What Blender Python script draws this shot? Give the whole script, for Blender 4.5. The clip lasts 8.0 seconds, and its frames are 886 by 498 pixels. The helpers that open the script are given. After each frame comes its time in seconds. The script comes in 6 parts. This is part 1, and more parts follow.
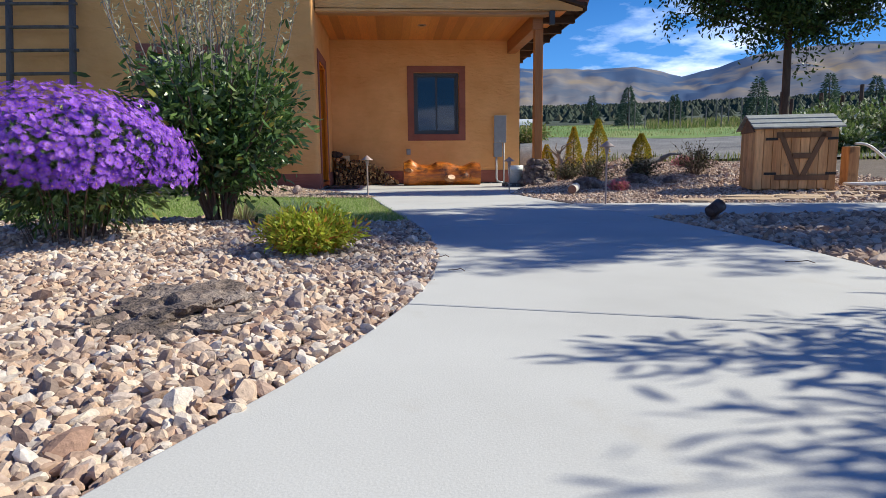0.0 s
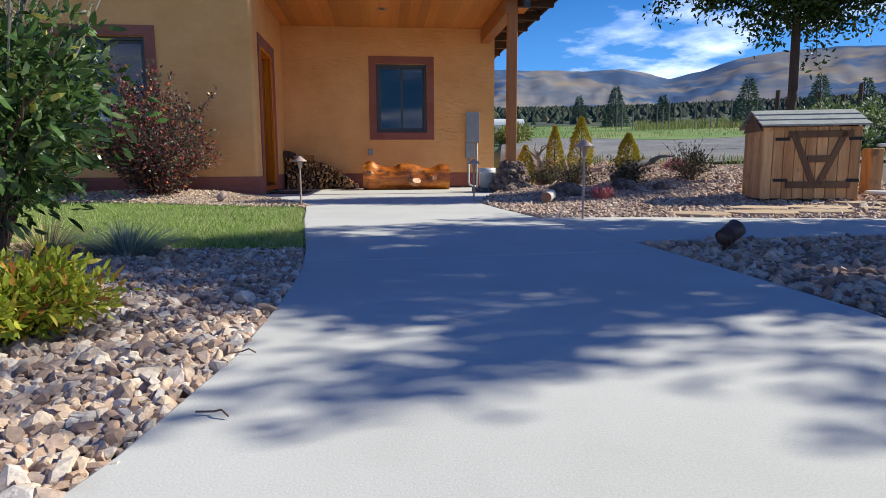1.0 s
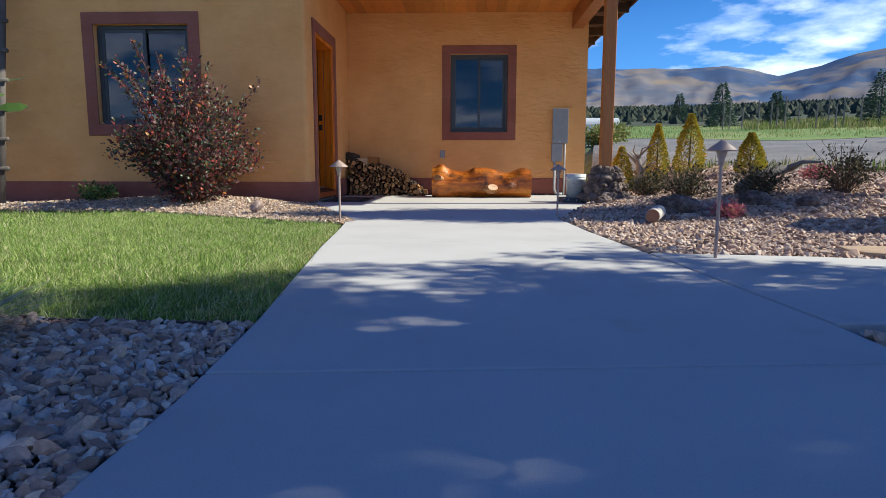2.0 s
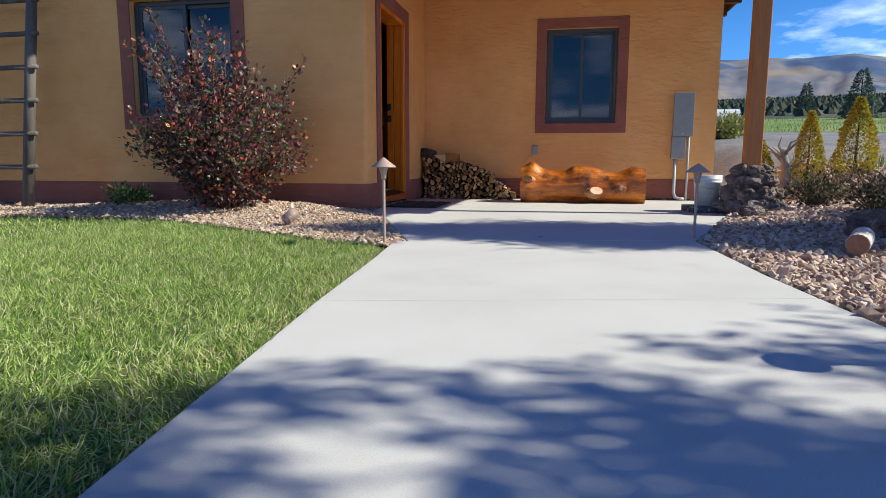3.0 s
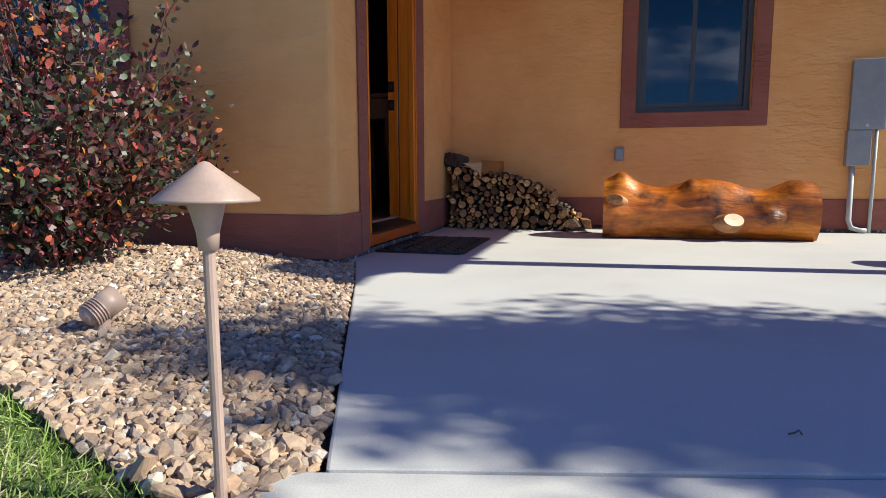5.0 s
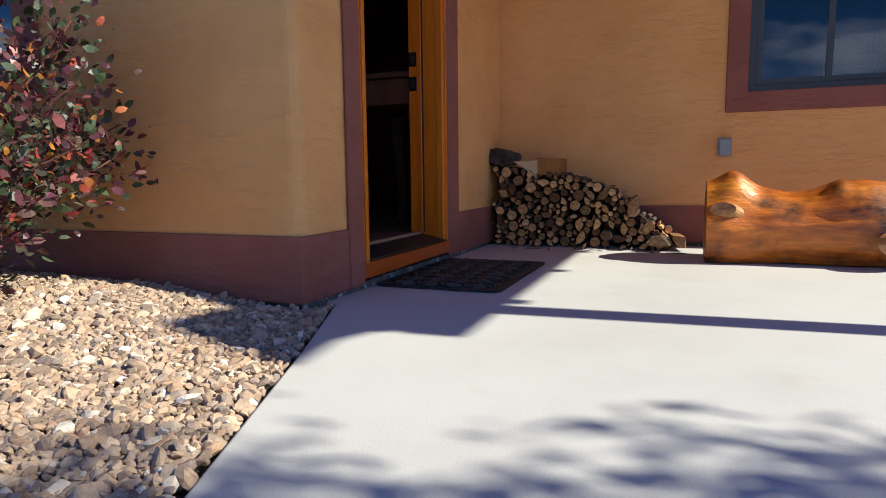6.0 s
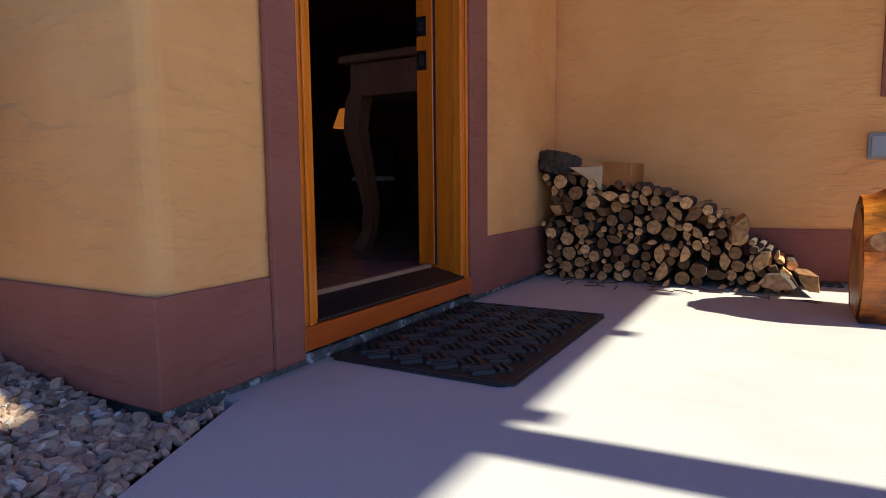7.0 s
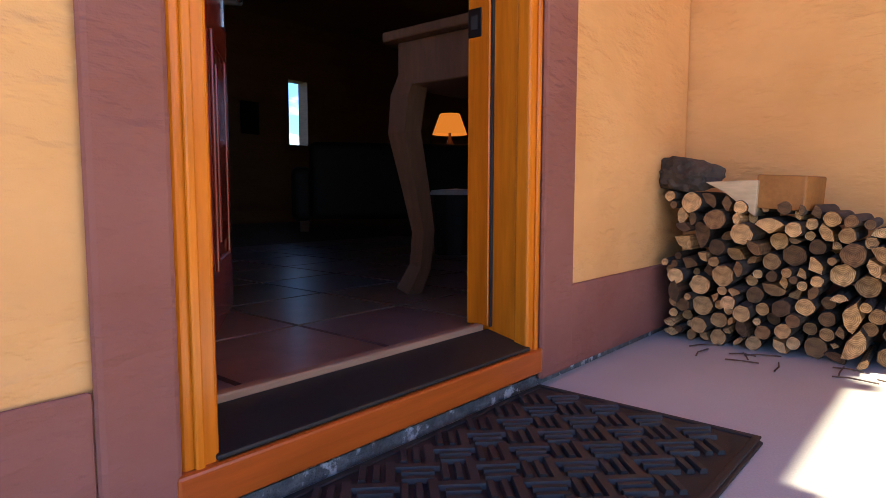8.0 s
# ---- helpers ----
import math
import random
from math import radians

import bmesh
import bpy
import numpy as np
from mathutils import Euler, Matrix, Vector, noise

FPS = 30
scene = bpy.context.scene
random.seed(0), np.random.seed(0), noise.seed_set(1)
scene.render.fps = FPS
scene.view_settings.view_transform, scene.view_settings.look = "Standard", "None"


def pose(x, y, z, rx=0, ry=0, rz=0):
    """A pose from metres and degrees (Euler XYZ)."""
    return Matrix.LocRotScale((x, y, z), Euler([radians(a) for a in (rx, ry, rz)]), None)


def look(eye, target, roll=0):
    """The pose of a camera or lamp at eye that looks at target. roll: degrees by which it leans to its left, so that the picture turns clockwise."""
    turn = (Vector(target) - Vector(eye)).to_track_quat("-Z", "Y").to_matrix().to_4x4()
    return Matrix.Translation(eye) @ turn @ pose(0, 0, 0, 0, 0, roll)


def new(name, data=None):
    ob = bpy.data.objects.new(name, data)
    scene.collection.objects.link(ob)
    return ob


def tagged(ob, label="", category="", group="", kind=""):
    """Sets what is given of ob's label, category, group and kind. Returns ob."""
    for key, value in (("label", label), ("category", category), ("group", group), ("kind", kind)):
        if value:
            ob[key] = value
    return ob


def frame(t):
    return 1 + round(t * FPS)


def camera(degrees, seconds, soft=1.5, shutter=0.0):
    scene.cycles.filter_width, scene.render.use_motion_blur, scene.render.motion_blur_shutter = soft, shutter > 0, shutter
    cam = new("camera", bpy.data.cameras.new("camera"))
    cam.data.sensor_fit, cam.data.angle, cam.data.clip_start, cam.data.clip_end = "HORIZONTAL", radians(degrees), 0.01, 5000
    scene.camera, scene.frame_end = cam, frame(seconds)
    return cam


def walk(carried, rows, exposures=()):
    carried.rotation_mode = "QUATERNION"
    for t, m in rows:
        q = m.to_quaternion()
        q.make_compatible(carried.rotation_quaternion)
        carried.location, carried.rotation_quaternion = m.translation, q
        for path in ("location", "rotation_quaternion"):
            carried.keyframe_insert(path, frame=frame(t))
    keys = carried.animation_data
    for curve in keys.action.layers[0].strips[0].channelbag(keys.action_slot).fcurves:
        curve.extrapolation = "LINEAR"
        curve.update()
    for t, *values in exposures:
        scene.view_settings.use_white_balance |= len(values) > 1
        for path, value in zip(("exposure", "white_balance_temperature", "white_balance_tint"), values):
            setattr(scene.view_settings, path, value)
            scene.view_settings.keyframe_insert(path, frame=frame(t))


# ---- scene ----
cam = camera(71.7, 8.0, soft=0.8)
PATH = [
    (0, (1.084, 1.153, 0.386), (1.25, 3.127, 0.112), -0.6),
    (0.5, (1.367, 1.743, 0.386), (1.571, 3.713, 0.112), -0.5),
    (1, (1.591, 2.346, 0.403), (1.794, 4.317, 0.131), -0.3),
    (1.5, (1.755, 2.972, 0.422), (1.885, 4.949, 0.154), -0.2),
    (2, (1.846, 3.666, 0.456), (1.767, 5.646, 0.186), 0.1),
    (3.5, (1.831, 5.916, 0.476), (1.368, 7.842, 0.197), -0.1),
    (4, (1.67, 6.652, 0.459), (1.163, 8.569, 0.203), -0.3),
    (4.5, (1.481, 7.267, 0.464), (0.969, 9.186, 0.22), -0.3),
    (5, (1.354, 7.851, 0.482), (0.844, 9.769, 0.234), -0.2),
    (6.5, (1.167, 9.549, 0.453), (0.306, 11.34, 0.233), -0.7),
    (7, (1.092, 10.02, 0.486), (0.13, 11.76, 0.274), -0.5),
    (7.5, (0.968, 10.461, 0.499), (-0.159, 12.102, 0.31), -0.3),
    (8, (0.846, 10.828, 0.519), (-0.449, 12.342, 0.339), 0.1),
]
EXPOSURES = [(0, 0.58, 5300, 8), (1.0, 0.63, 5300, 8), (2.0, 0.70, 5300, 8), (4.5, 0.76, 5300, 8), (5.0, 0.82, 5250, 8), (6.5, 1.02, 5300, 8), (7.0, 1.27, 5400, 8), (7.5, 1.72, 5650, 8), (8.0, 2.52, 5850, 8)]
walk(cam, [(t, look(eye, target, roll)) for t, eye, target, roll in PATH], EXPOSURES)

# ---- world, sun, exposure ----
SUN_EL, SUN_AZ = radians(37.5), radians(4.0)  # azimuth from +x towards +y
to_sun = Vector((math.cos(SUN_EL) * math.cos(SUN_AZ), math.cos(SUN_EL) * math.sin(SUN_AZ), math.sin(SUN_EL)))
sun = new("sun", bpy.data.lights.new("sun", "SUN"))
sun.data.energy, sun.data.angle, sun.data.color = 4.7, radians(0.55), (1.0, 0.845, 0.57)
sun.matrix_world = look(to_sun * 30, (0, 0, 0))

world = bpy.data.worlds.new("world")
scene.world = world
world.use_nodes = True
wn, wl = world.node_tree.nodes, world.node_tree.links
wn.clear()
wout = wn.new("ShaderNodeOutputWorld")
bg = wn.new("ShaderNodeBackground")
sky = wn.new("ShaderNodeTexSky")
sky.sky_type = "NISHITA"
sky.sun_disc = False
sky.sun_elevation, sky.sun_rotation = SUN_EL, radians(90) - SUN_AZ
sky.altitude = 900.0
sky.dust_density = 0.6
sky.ozone_density = 2.0
sky.air_density = 1.5
# fair-weather clouds: a flat layer seen in perspective, thinning overhead
wtc = wn.new("ShaderNodeTexCoord")
wsep = wn.new("ShaderNodeSeparateXYZ")
wl.new(wtc.outputs["Generated"], wsep.inputs[0])
wlift = wn.new("ShaderNodeMath")
wlift.operation = "ADD"
wlift.inputs[1].default_value = 0.16
wl.new(wsep.outputs["Z"], wlift.inputs[0])
wflat = wn.new("ShaderNodeVectorMath")
wflat.operation = "DIVIDE"
wl.new(wtc.outputs["Generated"], wflat.inputs[0])
wl.new(wlift.outputs[0], wflat.inputs[1])
wmap = wn.new("ShaderNodeMapping")
wmap.inputs["Scale"].default_value = (1.0, 1.0, 0.0)
wmap.inputs["Location"].default_value = (1.45, -0.35, 0.0)
wl.new(wflat.outputs[0], wmap.inputs["Vector"])


def sky_noise(scale, detail, rough):
    n = wn.new("ShaderNodeTexNoise")
    n.inputs["Scale"].default_value, n.inputs["Detail"].default_value, n.inputs["Roughness"].default_value = scale, detail, rough
    wl.new(wmap.outputs["Vector"], n.inputs["Vector"])
    return n


wnoise, wshade = sky_noise(1.15, 10.0, 0.56), sky_noise(2.6, 6.0, 0.6)
wramp = wn.new("ShaderNodeValToRGB")
wramp.color_ramp.elements[0].position, wramp.color_ramp.elements[1].position = 0.43, 0.54
wthin = wn.new("ShaderNodeMath")
wthin.operation = "MULTIPLY_ADD"
wthin.inputs[1].default_value = -0.26
wl.new(wsep.outputs["Z"], wthin.inputs[0])
wl.new(wnoise.outputs["Fac"], wthin.inputs[2])
wl.new(wthin.outputs[0], wramp.inputs["Fac"])
wgrey = wn.new("ShaderNodeValToRGB")
wgrey.color_ramp.elements[0].position, wgrey.color_ramp.elements[0].color = 0.35, (8.0, 10.0, 15.5, 1)
wgrey.color_ramp.elements[1].position, wgrey.color_ramp.elements[1].color = 0.60, (20.0, 20.0, 21.0, 1)
wl.new(wshade.outputs["Fac"], wgrey.inputs["Fac"])
wmix = wn.new("ShaderNodeMixRGB")
wl.new(wramp.outputs["Color"], wmix.inputs[0])
wl.new(wgrey.outputs["Color"], wmix.inputs[2])
deep = wn.new("ShaderNodeHueSaturation")
deep.inputs["Saturation"].default_value = 1.25
wl.new(sky.outputs["Color"], deep.inputs["Color"])
clear = wn.new("ShaderNodeMixRGB")
clear.blend_type, clear.inputs[0].default_value = "MULTIPLY", 1.0
clear.inputs[2].default_value = (0.36, 0.66, 1.16, 1)
wl.new(deep.outputs["Color"], clear.inputs[1])
haze_fade = wn.new("ShaderNodeMapRange")
haze_fade.inputs["From Min"].default_value, haze_fade.inputs["From Max"].default_value = 0.0, 0.30
haze_fade.inputs["To Min"].default_value, haze_fade.inputs["To Max"].default_value = 0.9, 0.0
wl.new(wsep.outputs["Z"], haze_fade.inputs["Value"])
haze = wn.new("ShaderNodeMixRGB")
haze.inputs[2].default_value = (3.4, 8.0, 16.0, 1)
wl.new(haze_fade.outputs["Result"], haze.inputs[0])
wl.new(clear.outputs["Color"], haze.inputs[1])
wl.new(haze.outputs["Color"], wmix.inputs[1])
wl.new(wmix.outputs["Color"], bg.inputs["Color"])
bg.inputs["Strength"].default_value = 0.044
wl.new(bg.outputs["Background"], wout.inputs["Surface"])


# ---- materials ----
def base_mat(name, rough=0.8, metal=0.0):
    m = bpy.data.materials.new(name)
    m.use_nodes = True
    b = m.node_tree.nodes["Principled BSDF"]
    b.inputs["Roughness"].default_value = rough
    b.inputs["Metallic"].default_value = metal
    return m, m.node_tree.nodes, m.node_tree.links, b


def noise_node(nt, ln, coords, scale, detail=5.0, rough=0.6, stretch=None):
    n = nt.new("ShaderNodeTexNoise")
    n.inputs["Scale"].default_value, n.inputs["Detail"].default_value = scale, detail
    n.inputs["Roughness"].default_value = rough
    if stretch:
        mp = nt.new("ShaderNodeMapping")
        mp.inputs["Scale"].default_value = stretch
        ln.new(coords, mp.inputs["Vector"])
        coords = mp.outputs["Vector"]
    ln.new(coords, n.inputs["Vector"])
    return n


def ramp_node(nt, ln, fac, stops):
    r = nt.new("ShaderNodeValToRGB")
    while len(r.color_ramp.elements) < len(stops):
        r.color_ramp.elements.new(0.5)
    for e, (p, c) in zip(r.color_ramp.elements, stops):
        e.position, e.color = p, (*c, 1)
    ln.new(fac, r.inputs["Fac"])
    return r


def surface(name, cols, scale=6.0, rough=0.85, bump=0.3, bump_scale=60.0, dist=0.004, stretch=None, metal=0.0,
            fine=None, island=0.0, objrand=0.0, spec=0.5, stain=None, bstretch=None):
    """A node material: two or three colours by a broad noise, a fine grain over it, and bump."""
    m, nt, ln, b = base_mat(name, rough, metal)
    b.inputs["Specular IOR Level"].default_value = spec
    tc = nt.new("ShaderNodeTexCoord").outputs["Object"]
    n1 = noise_node(nt, ln, tc, scale, 6.0, 0.62, stretch)
    k = len(cols)
    r = ramp_node(nt, ln, n1.outputs["Fac"], [(0.3 + 0.4 * i / max(k - 1, 1), c) for i, c in enumerate(cols)])
    col = r.outputs["Color"]
    n2 = noise_node(nt, ln, tc, bump_scale, 4.0, 0.6, bstretch or stretch)
    mixf = nt.new("ShaderNodeMixRGB")
    mixf.blend_type = "MULTIPLY"
    mixf.inputs[0].default_value = fine if fine is not None else 0.35
    fr = ramp_node(nt, ln, n2.outputs["Fac"], [(0.3, (0.55, 0.55, 0.55)), (0.7, (1.25, 1.25, 1.25))])
    ln.new(col, mixf.inputs[1])
    ln.new(fr.outputs["Color"], mixf.inputs[2])
    col = mixf.outputs["Color"]
    if stain:
        n3 = noise_node(nt, ln, tc, stain[1], 5.0, 0.6)
        sr = ramp_node(nt, ln, n3.outputs["Fac"], [(stain[2], (0, 0, 0)), (stain[3], (1, 1, 1))])
        ms = nt.new("ShaderNodeMixRGB")
        ln.new(sr.outputs["Color"], ms.inputs[0])
        ln.new(col, ms.inputs[1])
        ms.inputs[2].default_value = (*stain[0], 1)
        col = ms.outputs["Color"]
    if island or objrand:
        src = nt.new("ShaderNodeNewGeometry").outputs["Random Per Island"] if island else nt.new("ShaderNodeObjectInfo").outputs["Random"]
        amt = island or objrand
        vr = ramp_node(nt, ln, src, [(0.0, (1 - amt,) * 3), (1.0, (1 + amt * 0.6,) * 3)])
        mv = nt.new("ShaderNodeMixRGB")
        mv.blend_type = "MULTIPLY"
        mv.inputs[0].default_value = 1.0
        ln.new(col, mv.inputs[1])
        ln.new(vr.outputs["Color"], mv.inputs[2])
        col = mv.outputs["Color"]
    ln.new(col, b.inputs["Base Color"])
    bp = nt.new("ShaderNodeBump")
    bp.inputs["Strength"].default_value, bp.inputs["Distance"].default_value = bump, dist
    ln.new(n2.outputs["Fac"], bp.inputs["Height"])
    ln.new(bp.outputs["Normal"], b.inputs["Normal"])
    rr = nt.new("ShaderNodeMapRange")
    rr.inputs["To Min"].default_value, rr.inputs["To Max"].default_value = max(rough - 0.12, 0.03), min(rough + 0.1, 1.0)
    ln.new(n1.outputs["Fac"], rr.inputs["Value"])
    ln.new(rr.outputs["Result"], b.inputs["Roughness"])
    return m


def palette(name, stops, rough=0.6, bump=0.2, bscale=80.0, trans=0.0, dist=0.004, spec=0.4, mottling=0.35):
    """Colour picked for each loose piece of a mesh, with a mottled grain over it; trans lets light through leaves."""
    m, nt, ln, b = base_mat(name, rough)
    b.inputs["Specular IOR Level"].default_value = spec
    g = nt.new("ShaderNodeNewGeometry")
    r = ramp_node(nt, ln, g.outputs["Random Per Island"], stops)
    tc = nt.new("ShaderNodeTexCoord").outputs["Object"]
    n2 = noise_node(nt, ln, tc, bscale, 4.0, 0.65)
    fr = ramp_node(nt, ln, n2.outputs["Fac"], [(0.3, (0.6, 0.6, 0.6)), (0.7, (1.25, 1.25, 1.25))])
    mx = nt.new("ShaderNodeMixRGB")
    mx.blend_type = "MULTIPLY"
    mx.inputs[0].default_value = mottling
    ln.new(r.outputs["Color"], mx.inputs[1])
    ln.new(fr.outputs["Color"], mx.inputs[2])
    ln.new(mx.outputs["Color"], b.inputs["Base Color"])
    if bump:
        bp = nt.new("ShaderNodeBump")
        bp.inputs["Strength"].default_value, bp.inputs["Distance"].default_value = bump, dist
        ln.new(n2.outputs["Fac"], bp.inputs["Height"])
        ln.new(bp.outputs["Normal"], b.inputs["Normal"])
    if trans:
        tr = nt.new("ShaderNodeBsdfTranslucent")
        ln.new(mx.outputs["Color"], tr.inputs["Color"])
        ms = nt.new("ShaderNodeMixShader")
        ms.inputs[0].default_value = trans
        ln.new(b.outputs["BSDF"], ms.inputs[1])
        ln.new(tr.outputs["BSDF"], ms.inputs[2])
        ln.new(ms.outputs["Shader"], nt["Material Output"].inputs["Surface"])
    return m


def stucco(name, cols, strength=0.7):
    """Hand-trowelled stucco: broad sweeps, ridges lying mostly level, and a sandy grain."""
    m, nt, ln, b = base_mat(name, 0.92)
    b.inputs["Specular IOR Level"].default_value = 0.2
    tc = nt.new("ShaderNodeTexCoord").outputs["Object"]
    tone = noise_node(nt, ln, tc, 2.2, 6.0, 0.6)
    sweep = noise_node(nt, ln, tc, 6.0, 4.0, 0.5, (0.7, 0.7, 2.0))
    ridge = noise_node(nt, ln, tc, 13.0, 4.0, 0.5, (0.6, 0.6, 1.8))
    grain = noise_node(nt, ln, tc, 420.0, 2.0, 0.5)
    r = ramp_node(nt, ln, tone.outputs["Fac"], [(0.3, cols[0]), (0.7, cols[1])])
    rs = ramp_node(nt, ln, sweep.outputs["Fac"], [(0.3, (0.88, 0.88, 0.88)), (0.7, (1.08, 1.08, 1.08))])
    mx = nt.new("ShaderNodeMixRGB")
    mx.blend_type = "MULTIPLY"
    mx.inputs[0].default_value = 0.25
    ln.new(r.outputs["Color"], mx.inputs[1])
    ln.new(rs.outputs["Color"], mx.inputs[2])
    ln.new(mx.outputs["Color"], b.inputs["Base Color"])
    where = noise_node(nt, ln, tc, 3.4, 4.0, 0.6, (0.8, 0.8, 1.5))
    patch = ramp_node(nt, ln, where.outputs["Fac"], [(0.42, (0.15, 0.15, 0.15)), (0.56, (1, 1, 1))])
    flake = ramp_node(nt, ln, ridge.outputs["Fac"], [(0.40, (0, 0, 0)), (0.60, (1, 1, 1))])
    sharp = nt.new("ShaderNodeMixRGB")
    sharp.blend_type = "MULTIPLY"
    sharp.inputs[0].default_value = 1.0
    ln.new(flake.outputs["Color"], sharp.inputs[1])
    ln.new(patch.outputs["Color"], sharp.inputs[2])
    prev = None
    for src, st, d in ((sweep.outputs["Fac"], strength, 0.012), (sharp.outputs["Color"], strength * 0.8, 0.010), (grain.outputs["Fac"], 0.25, 0.0015)):
        bp = nt.new("ShaderNodeBump")
        bp.inputs["Strength"].default_value, bp.inputs["Distance"].default_value = st, d
        ln.new(src, bp.inputs["Height"])
        if prev:
            ln.new(prev.outputs["Normal"], bp.inputs["Normal"])
        prev = bp
    ln.new(prev.outputs["Normal"], b.inputs["Normal"])
    return m


def plain(name, col, rough=0.5, metal=0.0):
    return surface(name, [tuple(c * 0.88 for c in col), tuple(min(1, c * 1.1) for c in col)], 9.0, rough, 0.08, 150.0, 0.001, metal=metal, fine=0.15)


STUCCO = stucco("tan stucco", [(0.76, 0.38, 0.125), (0.86, 0.47, 0.175)])
BROWN_STUCCO = stucco("brown stucco", [(0.26, 0.098, 0.070), (0.33, 0.135, 0.10)])
CONCRETE = surface("concrete", [(0.49, 0.475, 0.455), (0.54, 0.525, 0.505), (0.57, 0.555, 0.535)], 1.3, 0.9, 0.25, 240.0, 0.002, fine=0.22, spec=0.25,
                   stain=((0.44, 0.40, 0.35), 2.3, 0.62, 0.85))
JOINT = surface("joint dirt", [(0.16, 0.14, 0.12), (0.24, 0.21, 0.18)], 8.0)
OLD_CONCRETE = surface("foundation concrete", [(0.06, 0.065, 0.06), (0.20, 0.20, 0.19)], 24.0, 0.9, 0.9, 60.0, 0.012, fine=0.7, stain=((0.55, 0.57, 0.56), 26.0, 0.56, 0.64))
SOIL = surface("soil", [(0.10, 0.075, 0.055), (0.17, 0.13, 0.10)], 5.0, 0.95, 0.6, 40.0, 0.02)
FIELD = surface("field", [(0.20, 0.19, 0.10), (0.12, 0.16, 0.05), (0.30, 0.27, 0.16)], 0.05, 0.95, 0.5, 1.2, 0.2, fine=0.5)
ORANGE_WOOD = surface("varnished orange wood", [(0.52, 0.115, 0.004), (0.72, 0.20, 0.008), (0.80, 0.27, 0.014)], 3.0, 0.24, 0.12, 55.0, 0.002,
                      stretch=(1.0, 1.0, 0.08), fine=0.4, spec=0.3)
PLANK_WOOD = surface("varnished ceiling boards", [(0.50, 0.15, 0.02), (0.66, 0.24, 0.04), (0.74, 0.32, 0.07)], 3.0, 0.4, 0.12, 55.0, 0.002,
                     stretch=(1.0, 0.08, 1.0), fine=0.35, island=0.3)
POST_WOOD = surface("stained post", [(0.40, 0.13, 0.025), (0.56, 0.22, 0.05)], 4.0, 0.5, 0.3, 60.0, 0.003, stretch=(1, 1, 0.07), fine=0.4)
STUCCO_BEAM = surface("tan stained beam", [(0.40, 0.19, 0.07), (0.50, 0.26, 0.10)], 4.0, 0.6, 0.3, 60.0, 0.003, stretch=(0.1, 1, 1), fine=0.4)
BEAM_WOOD = surface("stained beam", [(0.30, 0.10, 0.022), (0.44, 0.17, 0.045)], 4.0, 0.5, 0.3, 60.0, 0.003, stretch=(0.1, 0.1, 1), fine=0.4)
LOG_WOOD = surface("varnished log", [(0.20, 0.045, 0.003), (0.50, 0.135, 0.006), (0.76, 0.27, 0.012)], 4.5, 0.42, 0.8, 40.0, 0.008, stretch=(0.16, 1, 1), fine=0.75,
                   stain=((0.05, 0.016, 0.005), 4.2, 0.50, 0.68))
LOG_END = surface("sawn log end", [(0.24, 0.09, 0.025), (0.56, 0.28, 0.10)], 22.0, 0.5, 0.3, 90.0, 0.003)
METAL_GREY = plain("grey enamel", (0.30, 0.31, 0.31), 0.45, 0.2)
PVC = plain("grey conduit", (0.42, 0.43, 0.43), 0.5)
LAMP_METAL = plain("taupe powder coat", (0.40, 0.29, 0.24), 0.5)
BLACK_METAL = plain("black metal", (0.02, 0.02, 0.02), 0.4, 0.6)
RUBBER = surface("black rubber", [(0.016, 0.015, 0.015), (0.032, 0.030, 0.030)], 12.0, 0.66, 0.4, 300.0, 0.001, fine=0.3)
BARK = surface("bark", [(0.035, 0.024, 0.018), (0.10, 0.072, 0.052)], 12.0, 0.95, 0.9, 50.0, 0.01, stretch=(1, 1, 0.3))
GREY_BARK = surface("grey weathered wood", [(0.16, 0.14, 0.125), (0.30, 0.27, 0.24)], 9.0, 0.9, 0.7, 60.0, 0.006, stretch=(1, 1, 0.15))
LAVA = surface("lava stone", [(0.05, 0.036, 0.031), (0.20, 0.15, 0.125), (0.40, 0.325, 0.28)], 9.0, 0.95, 1.0, 46.0, 0.03, fine=0.7)
TILE_ROOF = surface("clay roof", [(0.24, 0.07, 0.04), (0.40, 0.14, 0.08)], 6.0, 0.8, 0.3, 40.0, 0.01)
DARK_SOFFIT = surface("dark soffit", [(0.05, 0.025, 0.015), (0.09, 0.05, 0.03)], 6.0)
FRAME_DARK = plain("dark window frame", (0.05, 0.055, 0.06), 0.45)
CEDAR = surface("weathered cedar boards", [(0.36, 0.17, 0.06), (0.58, 0.32, 0.13), (0.70, 0.44, 0.21)], 5.0, 0.8, 0.5, 70.0, 0.004, stretch=(1, 1, 0.09), fine=0.5,
                objrand=0.28, stain=((0.09, 0.055, 0.035), 3.5, 0.60, 0.78))
SHINGLE = surface("grey roofing", [(0.24, 0.25, 0.25), (0.38, 0.39, 0.39)], 7.0, 0.9, 0.6, 120.0, 0.004, fine=0.5)
FLAG = surface("tan flagstone", [(0.42, 0.28, 0.17), (0.56, 0.42, 0.28)], 3.0, 0.9, 0.5, 50.0, 0.006, objrand=0.15)

